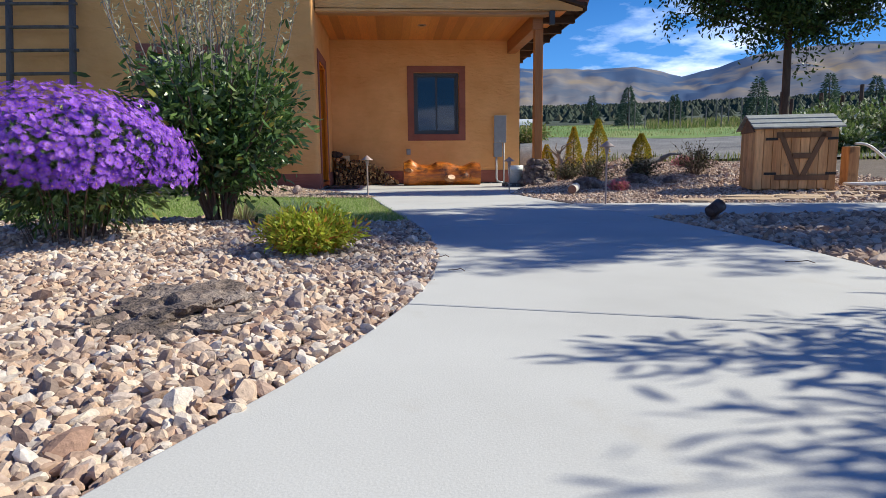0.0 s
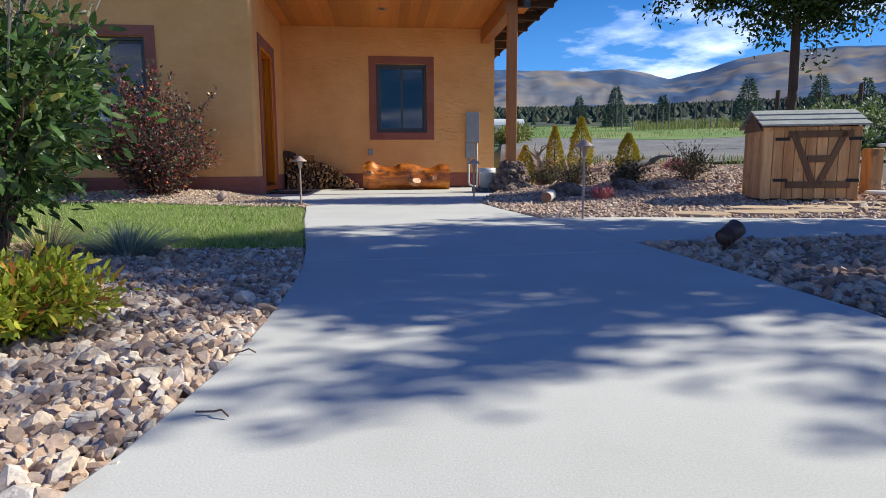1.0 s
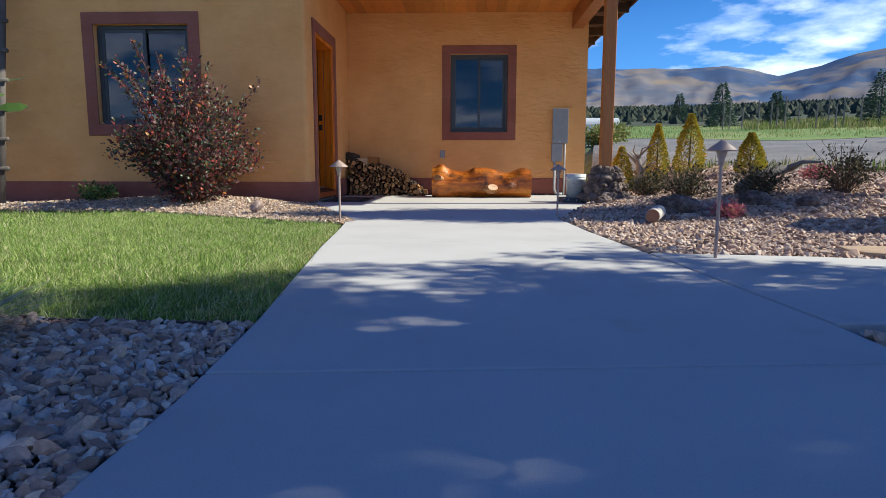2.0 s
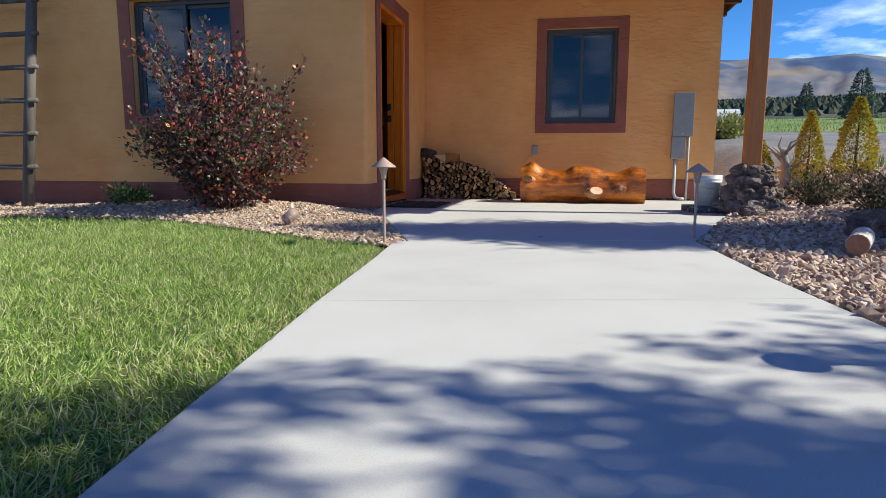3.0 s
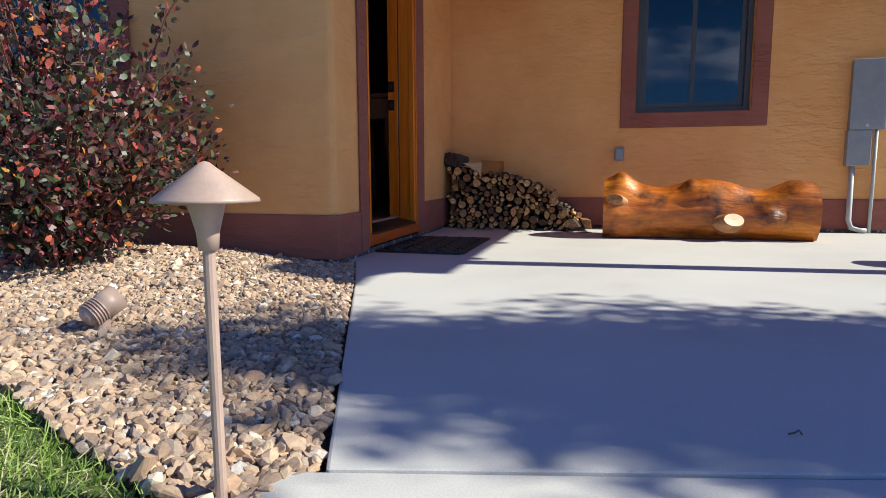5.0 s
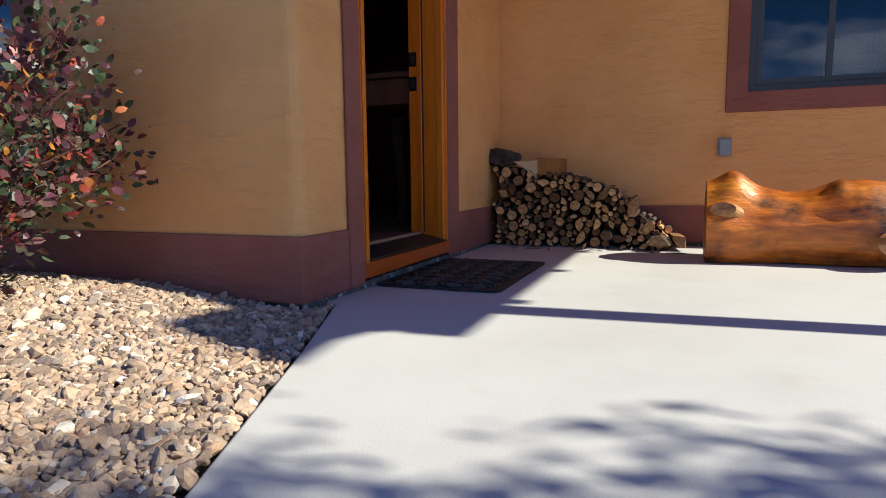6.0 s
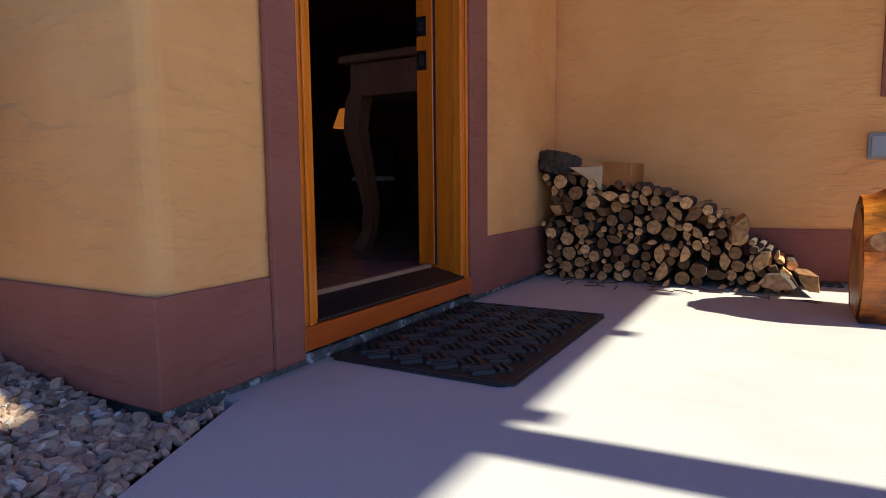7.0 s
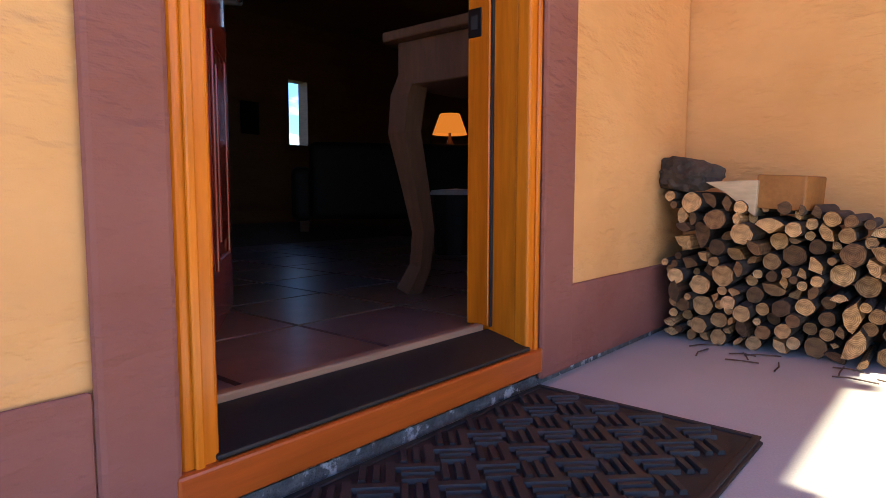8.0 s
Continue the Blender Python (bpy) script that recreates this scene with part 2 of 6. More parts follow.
GRAVEL = palette("river stones", [(0.0, (0.22, 0.165, 0.14)), (0.2, (0.46, 0.31, 0.22)), (0.4, (0.60, 0.45, 0.33)), (0.55, (0.40, 0.30, 0.25)),
                                  (0.72, (0.66, 0.54, 0.42)), (0.88, (0.62, 0.55, 0.50)), (1.0, (0.34, 0.21, 0.15))], 0.85, 0.6, 90.0, 0, 0.005, 0.3, 0.6)
PEA = palette("tan gravel", [(0.0, (0.20, 0.15, 0.115)), (0.2, (0.40, 0.28, 0.19)), (0.4, (0.52, 0.38, 0.26)), (0.6, (0.33, 0.26, 0.215)), (0.78, (0.46, 0.30, 0.19)), (0.92, (0.60, 0.48, 0.35)), (1.0, (0.68, 0.62, 0.55))],
              0.85, 0.5, 110.0, 0, 0.004, 0.3, 0.55)
GREY_PEA = palette("brown gravel", [(0.0, (0.20, 0.14, 0.11)), (0.3, (0.42, 0.29, 0.21)), (0.6, (0.55, 0.40, 0.30)), (1.0, (0.62, 0.51, 0.42))], 0.85, 0.4, 90.0, 0, 0.004, 0.3, 0.4)
GRASS = palette("lawn blades", [(0.0, (0.11, 0.20, 0.03)), (0.3, (0.24, 0.37, 0.06)), (0.62, (0.40, 0.53, 0.12)), (0.85, (0.56, 0.58, 0.25)), (1.0, (0.72, 0.66, 0.42))],
                0.55, 0, 3.0, 0.4, mottling=0.45)
TURF = surface("turf", [(0.06, 0.10, 0.02), (0.10, 0.14, 0.03), (0.17, 0.15, 0.06)], 4.0, 0.95, 0.8, 90.0, 0.02)
DEEP_LEAF = palette("dark green leaves", [(0.0, (0.03, 0.06, 0.014)), (0.45, (0.075, 0.14, 0.03)), (0.82, (0.16, 0.24, 0.065)), (0.96, (0.24, 0.29, 0.12)), (1.0, (0.46, 0.40, 0.05))], 0.30, 0, 40, 0.25, mottling=0.2)
SILVER_LEAF = palette("pale seed spikes", [(0.0, (0.20, 0.20, 0.12)), (0.5, (0.36, 0.34, 0.22)), (1.0, (0.55, 0.50, 0.36))], 0.7, 0, 40, 0.3, mottling=0.2)
TREE_LEAF = palette("tree leaves", [(0.0, (0.018, 0.04, 0.008)), (0.5, (0.036, 0.08, 0.012)), (1.0, (0.075, 0.13, 0.022))], 0.45, 0, 40, 0.18, mottling=0.2)
RED_LEAF = palette("autumn leaves", [(0.0, (0.025, 0.045, 0.018)), (0.25, (0.07, 0.03, 0.04)), (0.42, (0.16, 0.045, 0.065)), (0.55, (0.07, 0.11, 0.04)), (0.70, (0.13, 0.15, 0.11)), (0.84, (0.28, 0.10, 0.10)), (0.94, (0.46, 0.08, 0.06)), (1.0, (0.56, 0.26, 0.04))],
                   0.4, 0, 40, 0.3, mottling=0.2)
YELLOW_LEAF = palette("yellow green leaves", [(0.0, (0.24, 0.32, 0.02)), (0.5, (0.50, 0.54, 0.04)), (0.78, (0.64, 0.62, 0.07)), (1.0, (0.58, 0.20, 0.05))], 0.5, 0, 40, 0.42, mottling=0.2)
PURPLE = palette("purple petals", [(0.0, (0.20, 0.055, 0.55)), (0.5, (0.34, 0.11, 0.76)), (1.0, (0.52, 0.24, 0.90))], 0.6, 0, 40, 0.35, mottling=0.15)
ASTER_EYE = plain("aster eye", (0.50, 0.26, 0.10), 0.8)
BLUE_GRASS = palette("blue fescue", [(0.0, (0.16, 0.22, 0.19)), (0.6, (0.32, 0.40, 0.35)), (1.0, (0.62, 0.54, 0.32))], 0.6, 0, 40, 0.3, mottling=0.2)
GOLD_CONIFER = palette("golden conifer sprays", [(0.0, (0.20, 0.22, 0.025)), (0.6, (0.42, 0.36, 0.03)), (1.0, (0.62, 0.42, 0.04))], 0.6, 0, 40, 0.3, mottling=0.2)
SPRUCE = palette("spruce needles", [(0.0, (0.03, 0.06, 0.04)), (1.0, (0.09, 0.15, 0.09))], 0.6, 0, 40, 0.2, mottling=0.2)
PINK = palette("pink flowers", [(0.0, (0.50, 0.12, 0.18)), (0.6, (0.68, 0.22, 0.28)), (1.0, (0.30, 0.30, 0.12))], 0.6, 0, 40, 0.3, mottling=0.2)
DRY_LEAF = palette("dry shrub leaves", [(0.0, (0.03, 0.03, 0.018)), (0.6, (0.07, 0.075, 0.035)), (1.0, (0.26, 0.22, 0.11))], 0.7, 0, 40, 0.25, mottling=0.2)
WEEDS = palette("meadow weeds", [(0.0, (0.10, 0.16, 0.03)), (0.5, (0.20, 0.25, 0.06)), (1.0, (0.42, 0.34, 0.16))], 0.7, 0, 40, 0.3, mottling=0.2)
STICK = surface("twigs", [(0.10, 0.06, 0.04), (0.20, 0.13, 0.09)], 10.0, 0.9, 0.3, 60.0, 0.003)
RED_STICK = surface("red twigs", [(0.10, 0.03, 0.025), (0.18, 0.07, 0.05)], 10.0, 0.8, 0.3, 60.0, 0.003)

STRAW = palette("straw blades", [(0.0, (0.24, 0.30, 0.06)), (0.4, (0.52, 0.44, 0.20)), (1.0, (0.72, 0.60, 0.36))], 0.6, 0, 3.0, 0.3, mottling=0.3)


# ---- mesh helpers ----
rng = np.random.default_rng(7)


def part(name, bm, material, parent=None, label="", smooth=False):
    """Links a bmesh, or a ready mesh, as one object under parent."""
    if isinstance(bm, bpy.types.Mesh):
        me = bm
    else:
        me = bpy.data.meshes.new(name)
        bm.normal_update()
        bm.to_mesh(me)
        bm.free()
    if material and not me.materials:
        me.materials.append(material)
    if smooth:
        me.shade_smooth()
    ob = new(name, me)
    if parent is not None:
        ob.parent = parent
    if label:
        tagged(ob, label)
    return ob


def bevel(ob, width=0.006, segments=2, angle=35):
    b = ob.modifiers.new("bevel", "BEVEL")
    b.width, b.segments, b.limit_method, b.angle_limit = width, segments, "ANGLE", radians(angle)
    return ob


def empty(name, label, category, group="", at=(0, 0, 0)):
    e = new(name)
    e.location = at
    e.empty_display_size = 0.1
    return tagged(e, label, category, group)


def box(x0, x1, y0, y1, z0, z1, bm=None):
    bm = bm or bmesh.new()
    v = [bm.verts.new((x, y, z)) for z in (z0, z1) for y in (y0, y1) for x in (x0, x1)]
    for q in ((0, 2, 3, 1), (4, 5, 7, 6), (0, 1, 5, 4), (2, 6, 7, 3), (0, 4, 6, 2), (1, 3, 7, 5)):
        bm.faces.new([v[i] for i in q])
    return bm


def cells(xs, ys, zs, filled):
    """The outer skin of the filled cells of a grid."""
    bm, vs = bmesh.new(), {}

    def vert(i, j, k):
        if (i, j, k) not in vs:
            vs[i, j, k] = bm.verts.new((xs[i], ys[j], zs[k]))
        return vs[i, j, k]

    nx, ny, nz = len(xs) - 1, len(ys) - 1, len(zs) - 1

    def full(i, j, k):
        if not (0 <= i < nx and 0 <= j < ny and 0 <= k < nz):
            return False
        return filled((xs[i] + xs[i + 1]) / 2, (ys[j] + ys[j + 1]) / 2, (zs[k] + zs[k + 1]) / 2)

    for i in range(nx):
        for j in range(ny):
            for k in range(nz):
                if not full(i, j, k):
                    continue
                for d, quad in (((-1, 0, 0), ((0, 0, 0), (0, 0, 1), (0, 1, 1), (0, 1, 0))), ((1, 0, 0), ((1, 0, 0), (1, 1, 0), (1, 1, 1), (1, 0, 1))),
                                ((0, -1, 0), ((0, 0, 0), (1, 0, 0), (1, 0, 1), (0, 0, 1))), ((0, 1, 0), ((0, 1, 0), (0, 1, 1), (1, 1, 1), (1, 1, 0))),
                                ((0, 0, -1), ((0, 0, 0), (0, 1, 0), (1, 1, 0), (1, 0, 0))), ((0, 0, 1), ((0, 0, 1), (1, 0, 1), (1, 1, 1), (0, 1, 1)))):
                    if not full(i + d[0], j + d[1], k + d[2]):
                        bm.faces.new([vert(i + a, j + b, k + c) for a, b, c in quad])
    return bm


def prism(points, z0, z1, bm=None):
    """An upright prism over a plan outline."""
    bm = bm or bmesh.new()
    lo = [bm.verts.new((x, y, z0)) for x, y in points]
    hi = [bm.verts.new((x, y, z1)) for x, y in points]
    n = len(points)
    bm.faces.new(hi)
    bm.faces.new(lo[::-1])
    for i in range(n):
        bm.faces.new((lo[i], lo[(i + 1) % n], hi[(i + 1) % n], hi[i]))
    bmesh.ops.recalc_face_normals(bm, faces=bm.faces)
    return bm


def tube(points, radii, sides=8, bm=None, caps=True):
    """A round bar along a line of points."""
    bm = bm or bmesh.new()
    pts = [Vector([float(c) for c in p]) for p in points]
    radii = [float(q) for q in (radii if hasattr(radii, "__len__") else [radii] * len(pts))]
    rings = []
    for i, p in enumerate(pts):
        d = (pts[min(i + 1, len(pts) - 1)] - pts[max(i - 1, 0)]).normalized()
        a = d.orthogonal().normalized() if abs(d.z) > 0.9 else d.cross(Vector((0, 0, 1))).normalized()
        if rings and abs(d.z) > 0.9:
            a = (prev - d * prev.dot(d)).normalized()
        prev = a
        b = d.cross(a)
        rings.append([bm.verts.new(p + radii[i] * (math.cos(t) * a + math.sin(t) * b)) for t in (2 * math.pi * k / sides for k in range(sides))])
    for r0, r1 in zip(rings, rings[1:]):
        for k in range(sides):
            bm.faces.new((r0[k], r0[(k + 1) % sides], r1[(k + 1) % sides], r1[k]))
    if caps:
        bm.faces.new(rings[0][::-1])
        bm.faces.new(rings[-1])
    return bm


def lathe(profile, sides=24, bm=None):
    """Turns (radius, height) pairs round the z axis."""
    bm = bm or bmesh.new()
    rings = []
    for r, z in profile:
        rings.append([bm.verts.new((r * math.cos(2 * math.pi * k / sides), r * math.sin(2 * math.pi * k / sides), z)) for k in range(sides)] if r > 1e-5 else [bm.verts.new((0, 0, z))])
    for a, b in zip(rings, rings[1:]):
        for k in range(sides):
            q = (k + 1) % sides
            if len(a) == 1 and len(b) == 1:
                continue
            if len(a) == 1:
                bm.faces.new((a[0], b[q], b[k]))
            elif len(b) == 1:
                bm.faces.new((a[k], a[q], b[0]))
            else:
                bm.faces.new((a[k], a[q], b[q], b[k]))
    bmesh.ops.recalc_face_normals(bm, faces=bm.faces)
    return bm


def mesh_of(name, verts, faces):
    """A mesh from numpy arrays, faces all of one size."""
    me = bpy.data.meshes.new(name)
    verts, faces = np.asarray(verts, np.float32), np.asarray(faces, np.int32)
    k = faces.shape[1]
    me.vertices.add(len(verts))
    me.vertices.foreach_set("co", verts.ravel())
    me.loops.add(faces.size)
    me.loops.foreach_set("vertex_index", faces.ravel())
    me.polygons.add(len(faces))
    me.polygons.foreach_set("loop_start", np.arange(0, faces.size, k, dtype=np.int32))
    me.polygons.foreach_set("loop_total", np.full(len(faces), k, np.int32))
    me.update(calc_edges=True)
    me.validate()
    me.shade_flat()
    return me


def scatter(name, templates, faces, places, turns, scales):
    """Many copies of a few small shapes in one mesh: templates (k, v, 3), faces for all or for each of them, turns (n, 3, 3)."""
    n = len(places)
    pick = rng.integers(0, len(templates), n)
    shape = templates[pick] * scales[:, None, :]
    verts = np.einsum("nij,nvj->nvi", turns, shape) + places[:, None, :]
    v = templates.shape[1]
    f = (faces[pick] if faces.ndim == 3 else faces[None]) + (np.arange(n) * v)[:, None, None]
    return mesh_of(name, verts.reshape(-1, 3), f.reshape(-1, faces.shape[-1]))


def spins(n, tilt=3.2):
    """Random turns: about z, then leaning up to tilt."""
    a, b, c = rng.uniform(0, 2 * np.pi, n), rng.uniform(-tilt, tilt, n), rng.uniform(-tilt, tilt, n)
    ca, sa, cb, sb, cc, sc = np.cos(a), np.sin(a), np.cos(b), np.sin(b), np.cos(c), np.sin(c)
    z, o = np.zeros(n), np.ones(n)
    rz = np.stack([ca, -sa, z, sa, ca, z, z, z, o], -1).reshape(-1, 3, 3)
    rx = np.stack([o, z, z, z, cb, -sb, z, sb, cb], -1).reshape(-1, 3, 3)
    ry = np.stack([cc, z, sc, z, o, z, -sc, z, cc], -1).reshape(-1, 3, 3)
    return rz @ rx @ ry


def frames_along(d):
    """Turns whose x axis is d, with a random roll."""
    d = d / np.linalg.norm(d, axis=1, keepdims=True)
    r = rng.normal(size=d.shape)
    y = np.cross(d, r)
    y /= np.linalg.norm(y, axis=1, keepdims=True) + 1e-9
    z = np.cross(d, y)
    return np.stack([d, y, z], -1)


def stone_shapes(count, corners, seed):
    """Broken angular stones about 1 across: hulls of a few corners, all with the same number of faces."""
    r = np.random.default_rng(seed)
    shapes, sides = [], []
    while len(shapes) < count:
        pts = []
        while len(pts) < corners:
            v = r.normal(size=3)
            v /= np.linalg.norm(v)
            if all(np.linalg.norm(v - w) > 0.30 for w in pts):
                pts.append(v)
        bm = bmesh.new()
        vs = [bm.verts.new(p) for p in pts]
        bmesh.ops.convex_hull(bm, input=vs)
        bm.verts.ensure_lookup_table()
        bm.verts.index_update()
        faces = [[v.index for v in f.verts] for f in bm.faces]
        p = np.array([v.co[:] for v in bm.verts])
        bm.free()
        if len(faces) != 2 * corners - 4 or len(p) != corners:
            continue
        shapes.append(p * 0.5 * np.array([1.45, 1.08, 0.80]) * r.uniform(0.86, 1.14, 3))
        sides.append(faces)
    return np.array(shapes), np.array(sides)


def inside(px, py, poly):
    """Which points lie within a plan outline."""
    poly = np.asarray(poly)
    hit = np.zeros(len(px), bool)
    x0, y0 = poly[-1]
    for x1, y1 in poly:
        c = (y1 > py) != (y0 > py)
        with np.errstate(divide="ignore", invalid="ignore"):
            hit ^= c & (px < (x0 - x1) * (py - y1) / (y0 - y1) + x1)
        x0, y0 = x1, y1
    return hit


def spread(poly, step, jitter=0.5):
    """Jittered grid points within an outline."""
    poly = np.asarray(poly)
    x, y = np.meshgrid(np.arange(poly[:, 0].min(), poly[:, 0].max(), step), np.arange(poly[:, 1].min(), poly[:, 1].max(), step))
    x[1::2] += step / 2
    x, y = x.ravel() + rng.uniform(-jitter, jitter, x.size) * step, y.ravel() + rng.uniform(-jitter, jitter, x.size) * step
    k = inside(x, y, poly)
    return x[k], y[k]


LEAF = np.array([[0, 0, 0], [0.3, 0.22, 0.05], [0.3, -0.22, 0.05], [0.7, 0.2, 0.02], [0.7, -0.2, 0.02], [1.0, 0.0, -0.1]])
LEAF_F = np.array([[0, 2, 1], [1, 2, 4], [1, 4, 3], [3, 4, 5]])


def leaves(name, places, dirs, length, width=1.0, vary=0.35):
    n = len(places)
    s = length * rng.uniform(1 - vary, 1 + vary, n)
    return scatter(name, LEAF[None], LEAF_F, places, frames_along(dirs), np.stack([s, s * width, s], -1))


# ---- plan ----
LEFT_EDGE = [(-2.6, -1.2), (-1.2, -0.2), (-0.2, 0.75), (0.35, 1.4), (0.70, 1.87), (0.88, 2.23), (1.0, 2.5), (1.12, 2.84), (1.21, 3.2), (1.27, 3.65), (1.285, 4.17),
             (1.275, 4.8), (1.22, 5.42), (1.13, 6.13), (1.01, 7.11), (0.92, 8.0), (0.838, 8.70)]
RIGHT_EDGE = [(-1.0, -3.0), (0.6, -1.6), (1.6, -0.2), (2.2, 1.0), (2.6, 2.2), (2.83, 3.1), (2.92, 3.85), (2.93, 4.6), (2.92, 5.45), (2.80, 6.93), (2.70, 7.97), (2.64, 9.1)]


def along(edge, t):
    e = np.array(edge)
    d = np.r_[0, np.cumsum(np.hypot(*np.diff(e, axis=0).T))]
    return np.interp(t * d[-1], d, e[:, 0]), np.interp(t * d[-1], d, e[:, 1])


def at_y(edge, y):
    e = np.array(edge)
    return float(np.interp(y, e[:, 1], e[:, 0]))


def strip(edge, ya, yb):
    """The edge's corners from height ya to yb of the plan."""
    return [(at_y(edge, ya), ya)] + [p for p in edge if ya + 0.02 < p[1] < yb - 0.02] + [(at_y(edge, yb), yb)]


# ---- ground ----
def rise(x, y):
    """How far the land stands above the path, away from the house."""
    x, y = np.asarray(x, float), np.asarray(y, float)
    far = np.hypot(x - 1.5, y - 2.0)
    z = np.interp(far, [7, 8, 12, 16, 30, 60, 120, 300, 600, 4000], [0, 0.07, 0.36, 0.58, 1.7, 4.2, 9, 25, 48, 90])
    porch = np.clip((y - 10.8) / 0.7, 0, 1)
    z = z * np.clip((x - 2.7 - 1.75 * porch) / (2.2 - 1.2 * porch), 0, 1) * np.clip((y - 6.3) / 1.6, 0, 1)
    bed = 0.08 * np.exp(-(((x - 5.4) / 1.6) ** 2 + ((y - 10.6) / 1.5) ** 2)) * np.clip((x - 2.7 - 1.75 * porch) / 0.5, 0, 1)
    hump = 0.10 * np.exp(-(((x + 1.2) / 1.6) ** 2 + ((y - 10.45) / 0.55) ** 2))
    hump = hump * np.clip((0.92 - 0.392 * (y - 8.718) - x) / 0.7, 0, 1)
    left = 0.10 * np.exp(-(((x + 0.35) / 0.95) ** 2 + ((y - 4.5) / 0.95) ** 2))
    return z + bed + hump + left


axis = np.concatenate([-np.geomspace(4000, 40, 26), np.linspace(-36, -8, 12), np.linspace(-7, 12, 58), np.linspace(13, 40, 22), np.geomspace(44, 4000, 28)])
gx, gy = np.meshgrid(axis + 1, axis + 6)
gz = rise(gx, gy) - 0.06
nrow, ncol = gx.shape
idx = np.arange(nrow * ncol).reshape(nrow, ncol)
quads = np.stack([idx[:-1, :-1], idx[:-1, 1:], idx[1:, 1:], idx[1:, :-1]], -1).reshape(-1, 4)
ground = tagged(part("ground", mesh_of("ground", np.stack([gx, gy, gz], -1).reshape(-1, 3), quads), FIELD, smooth=True), "dry meadow ground with sparse grass", "ground", kind="structure")

# concrete path and porch slab, panel by panel
SLAB_EDGE_L = [(0.92, 8.718), (0.26, 10.4), (0.02, 10.97)]
SLAB_EDGE_R = [(4.35, 13.33), (4.35, 11.5), (3.2, 10.76), (2.64, 9.118)]
SIDE_NEAR = [(2.92, 5.45), (3.5, 5.49), (4.22, 5.53), (6.0, 5.35), (9.5, 4.5)]
SIDE_FAR = [(9.5, 5.6), (6.2, 6.2), (4.5, 6.62), (3.6, 6.84), (2.80, 6.93)]
path = tagged(part("path", prism([(x, y) for x, y in LEFT_EDGE] + [(x + 0.02, y - 0.02) for x, y in RIGHT_EDGE[::-1]], -0.12, -0.012), JOINT), "pale grey broom-finished concrete path with tooled joints", "path", kind="structure")


def panel(points, name="slab"):
    c = np.mean(points, axis=0)
    pts = [tuple(c + (np.array(p) - c) * (1 - 0.004 / max(np.linalg.norm(np.array(p) - c), 0.2))) for p in points]
    ob = bevel(part(name, prism(pts, -0.11, 0.0), CONCRETE, path), 0.007, 2, 50)
    return ob


LEFT_Y, RIGHT_Y = [0.75, 2.84, 4.95, 7.10, 8.70], [-0.2, 2.30, 5.10, 7.50, 9.11]
panel(strip(LEFT_EDGE, -1.2, LEFT_Y[0]) + strip(RIGHT_EDGE, -2.9, RIGHT_Y[0])[::-1])
for i in range(4):
    panel(strip(LEFT_EDGE, LEFT_Y[i], LEFT_Y[i + 1]) + strip(RIGHT_EDGE, RIGHT_Y[i], RIGHT_Y[i + 1])[::-1])
panel(SLAB_EDGE_L + [(-0.16, 10.97), (-0.16, 13.30), (3.70, 13.30), (3.70, 16.0), (4.35, 16.0)] + SLAB_EDGE_R[1:])
panel([(2.925, 5.46), (4.22, 5.53), (4.5, 6.615), (3.6, 6.835), (2.81, 6.925)])
panel([(4.228, 5.53), (6.0, 5.35), (9.5, 4.5), (9.5, 5.6), (6.2, 6.2), (4.508, 6.613)])

# planting beds
NEAR_BED = [(-3.4, -0.6), (-1.3, -0.2)] + [p for p in LEFT_EDGE if 0 < p[1] < 5.4] + [(1.21, 5.40), (0.4, 5.36), (-0.3, 5.55), (-1.5, 5.9), (-4.0, 6.3)]
LAWN = [(1.21, 5.42), (1.13, 6.13), (1.01, 7.11), (0.92, 8.0), (0.83, 8.52), (0.40, 8.73), (-0.2, 9.02), (-0.8, 9.38), (-1.5, 9.62), (-2.6, 9.66), (-4, 9.5), (-7, 9.3), (-7, 6.2), (-4.0, 6.3),
        (-1.5, 5.9), (-0.3, 5.55), (0.4, 5.36)]
HOUSE_BED = [(0.83, 8.54), (0.90, 8.74), (0.26, 10.38), (0.02, 10.95), (0.0, 10.79), (-8, 10.79), (-8, 9.3), (-4, 9.5), (-2.6, 9.66), (-1.5, 9.62), (-0.8, 9.38), (-0.2, 9.02), (0.40, 8.73)]
RIGHT_BED = [(2.82, 6.95), (3.6, 6.86), (4.5, 6.64), (6.2, 6.22), (9.5, 5.65), (11, 8), (9.5, 16.0), (4.37, 16.0), (4.37, 11.48), (3.22, 10.74), (2.66, 9.12), (2.72, 7.97)]
ISLAND_BED = [(2.94, 5.40), (2.95, 4.6), (2.94, 3.85), (2.85, 3.1), (2.62, 2.2), (2.2, 0.9), (4.0, -0.5), (9.5, 0.5), (9.5, 4.4), (6.0, 5.30), (4.22, 5.48)]


def bed(name, outline, material, label, lift=-0.035):
    """A sheet of earth that follows the rise of the land."""
    bm = bmesh.new()
    bm.faces.new([bm.verts.new((x, y, 0)) for x, y in outline])
    bmesh.ops.triangulate(bm, faces=bm.faces)
    for _ in range(4):
        long = [e for e in bm.edges if e.calc_length() > 0.5]
        if long:
            bmesh.ops.subdivide_edges(bm, edges=long, cuts=1)
            bmesh.ops.triangulate(bm, faces=[f for f in bm.faces if len(f.verts) > 3])
    for v in bm.verts:
        v.co.z = float(rise(v.co.x, v.co.y)) + lift
    bmesh.ops.recalc_face_normals(bm, faces=bm.faces)
    return tagged(part(name, bm, material, smooth=True), label, "ground", kind="structure")


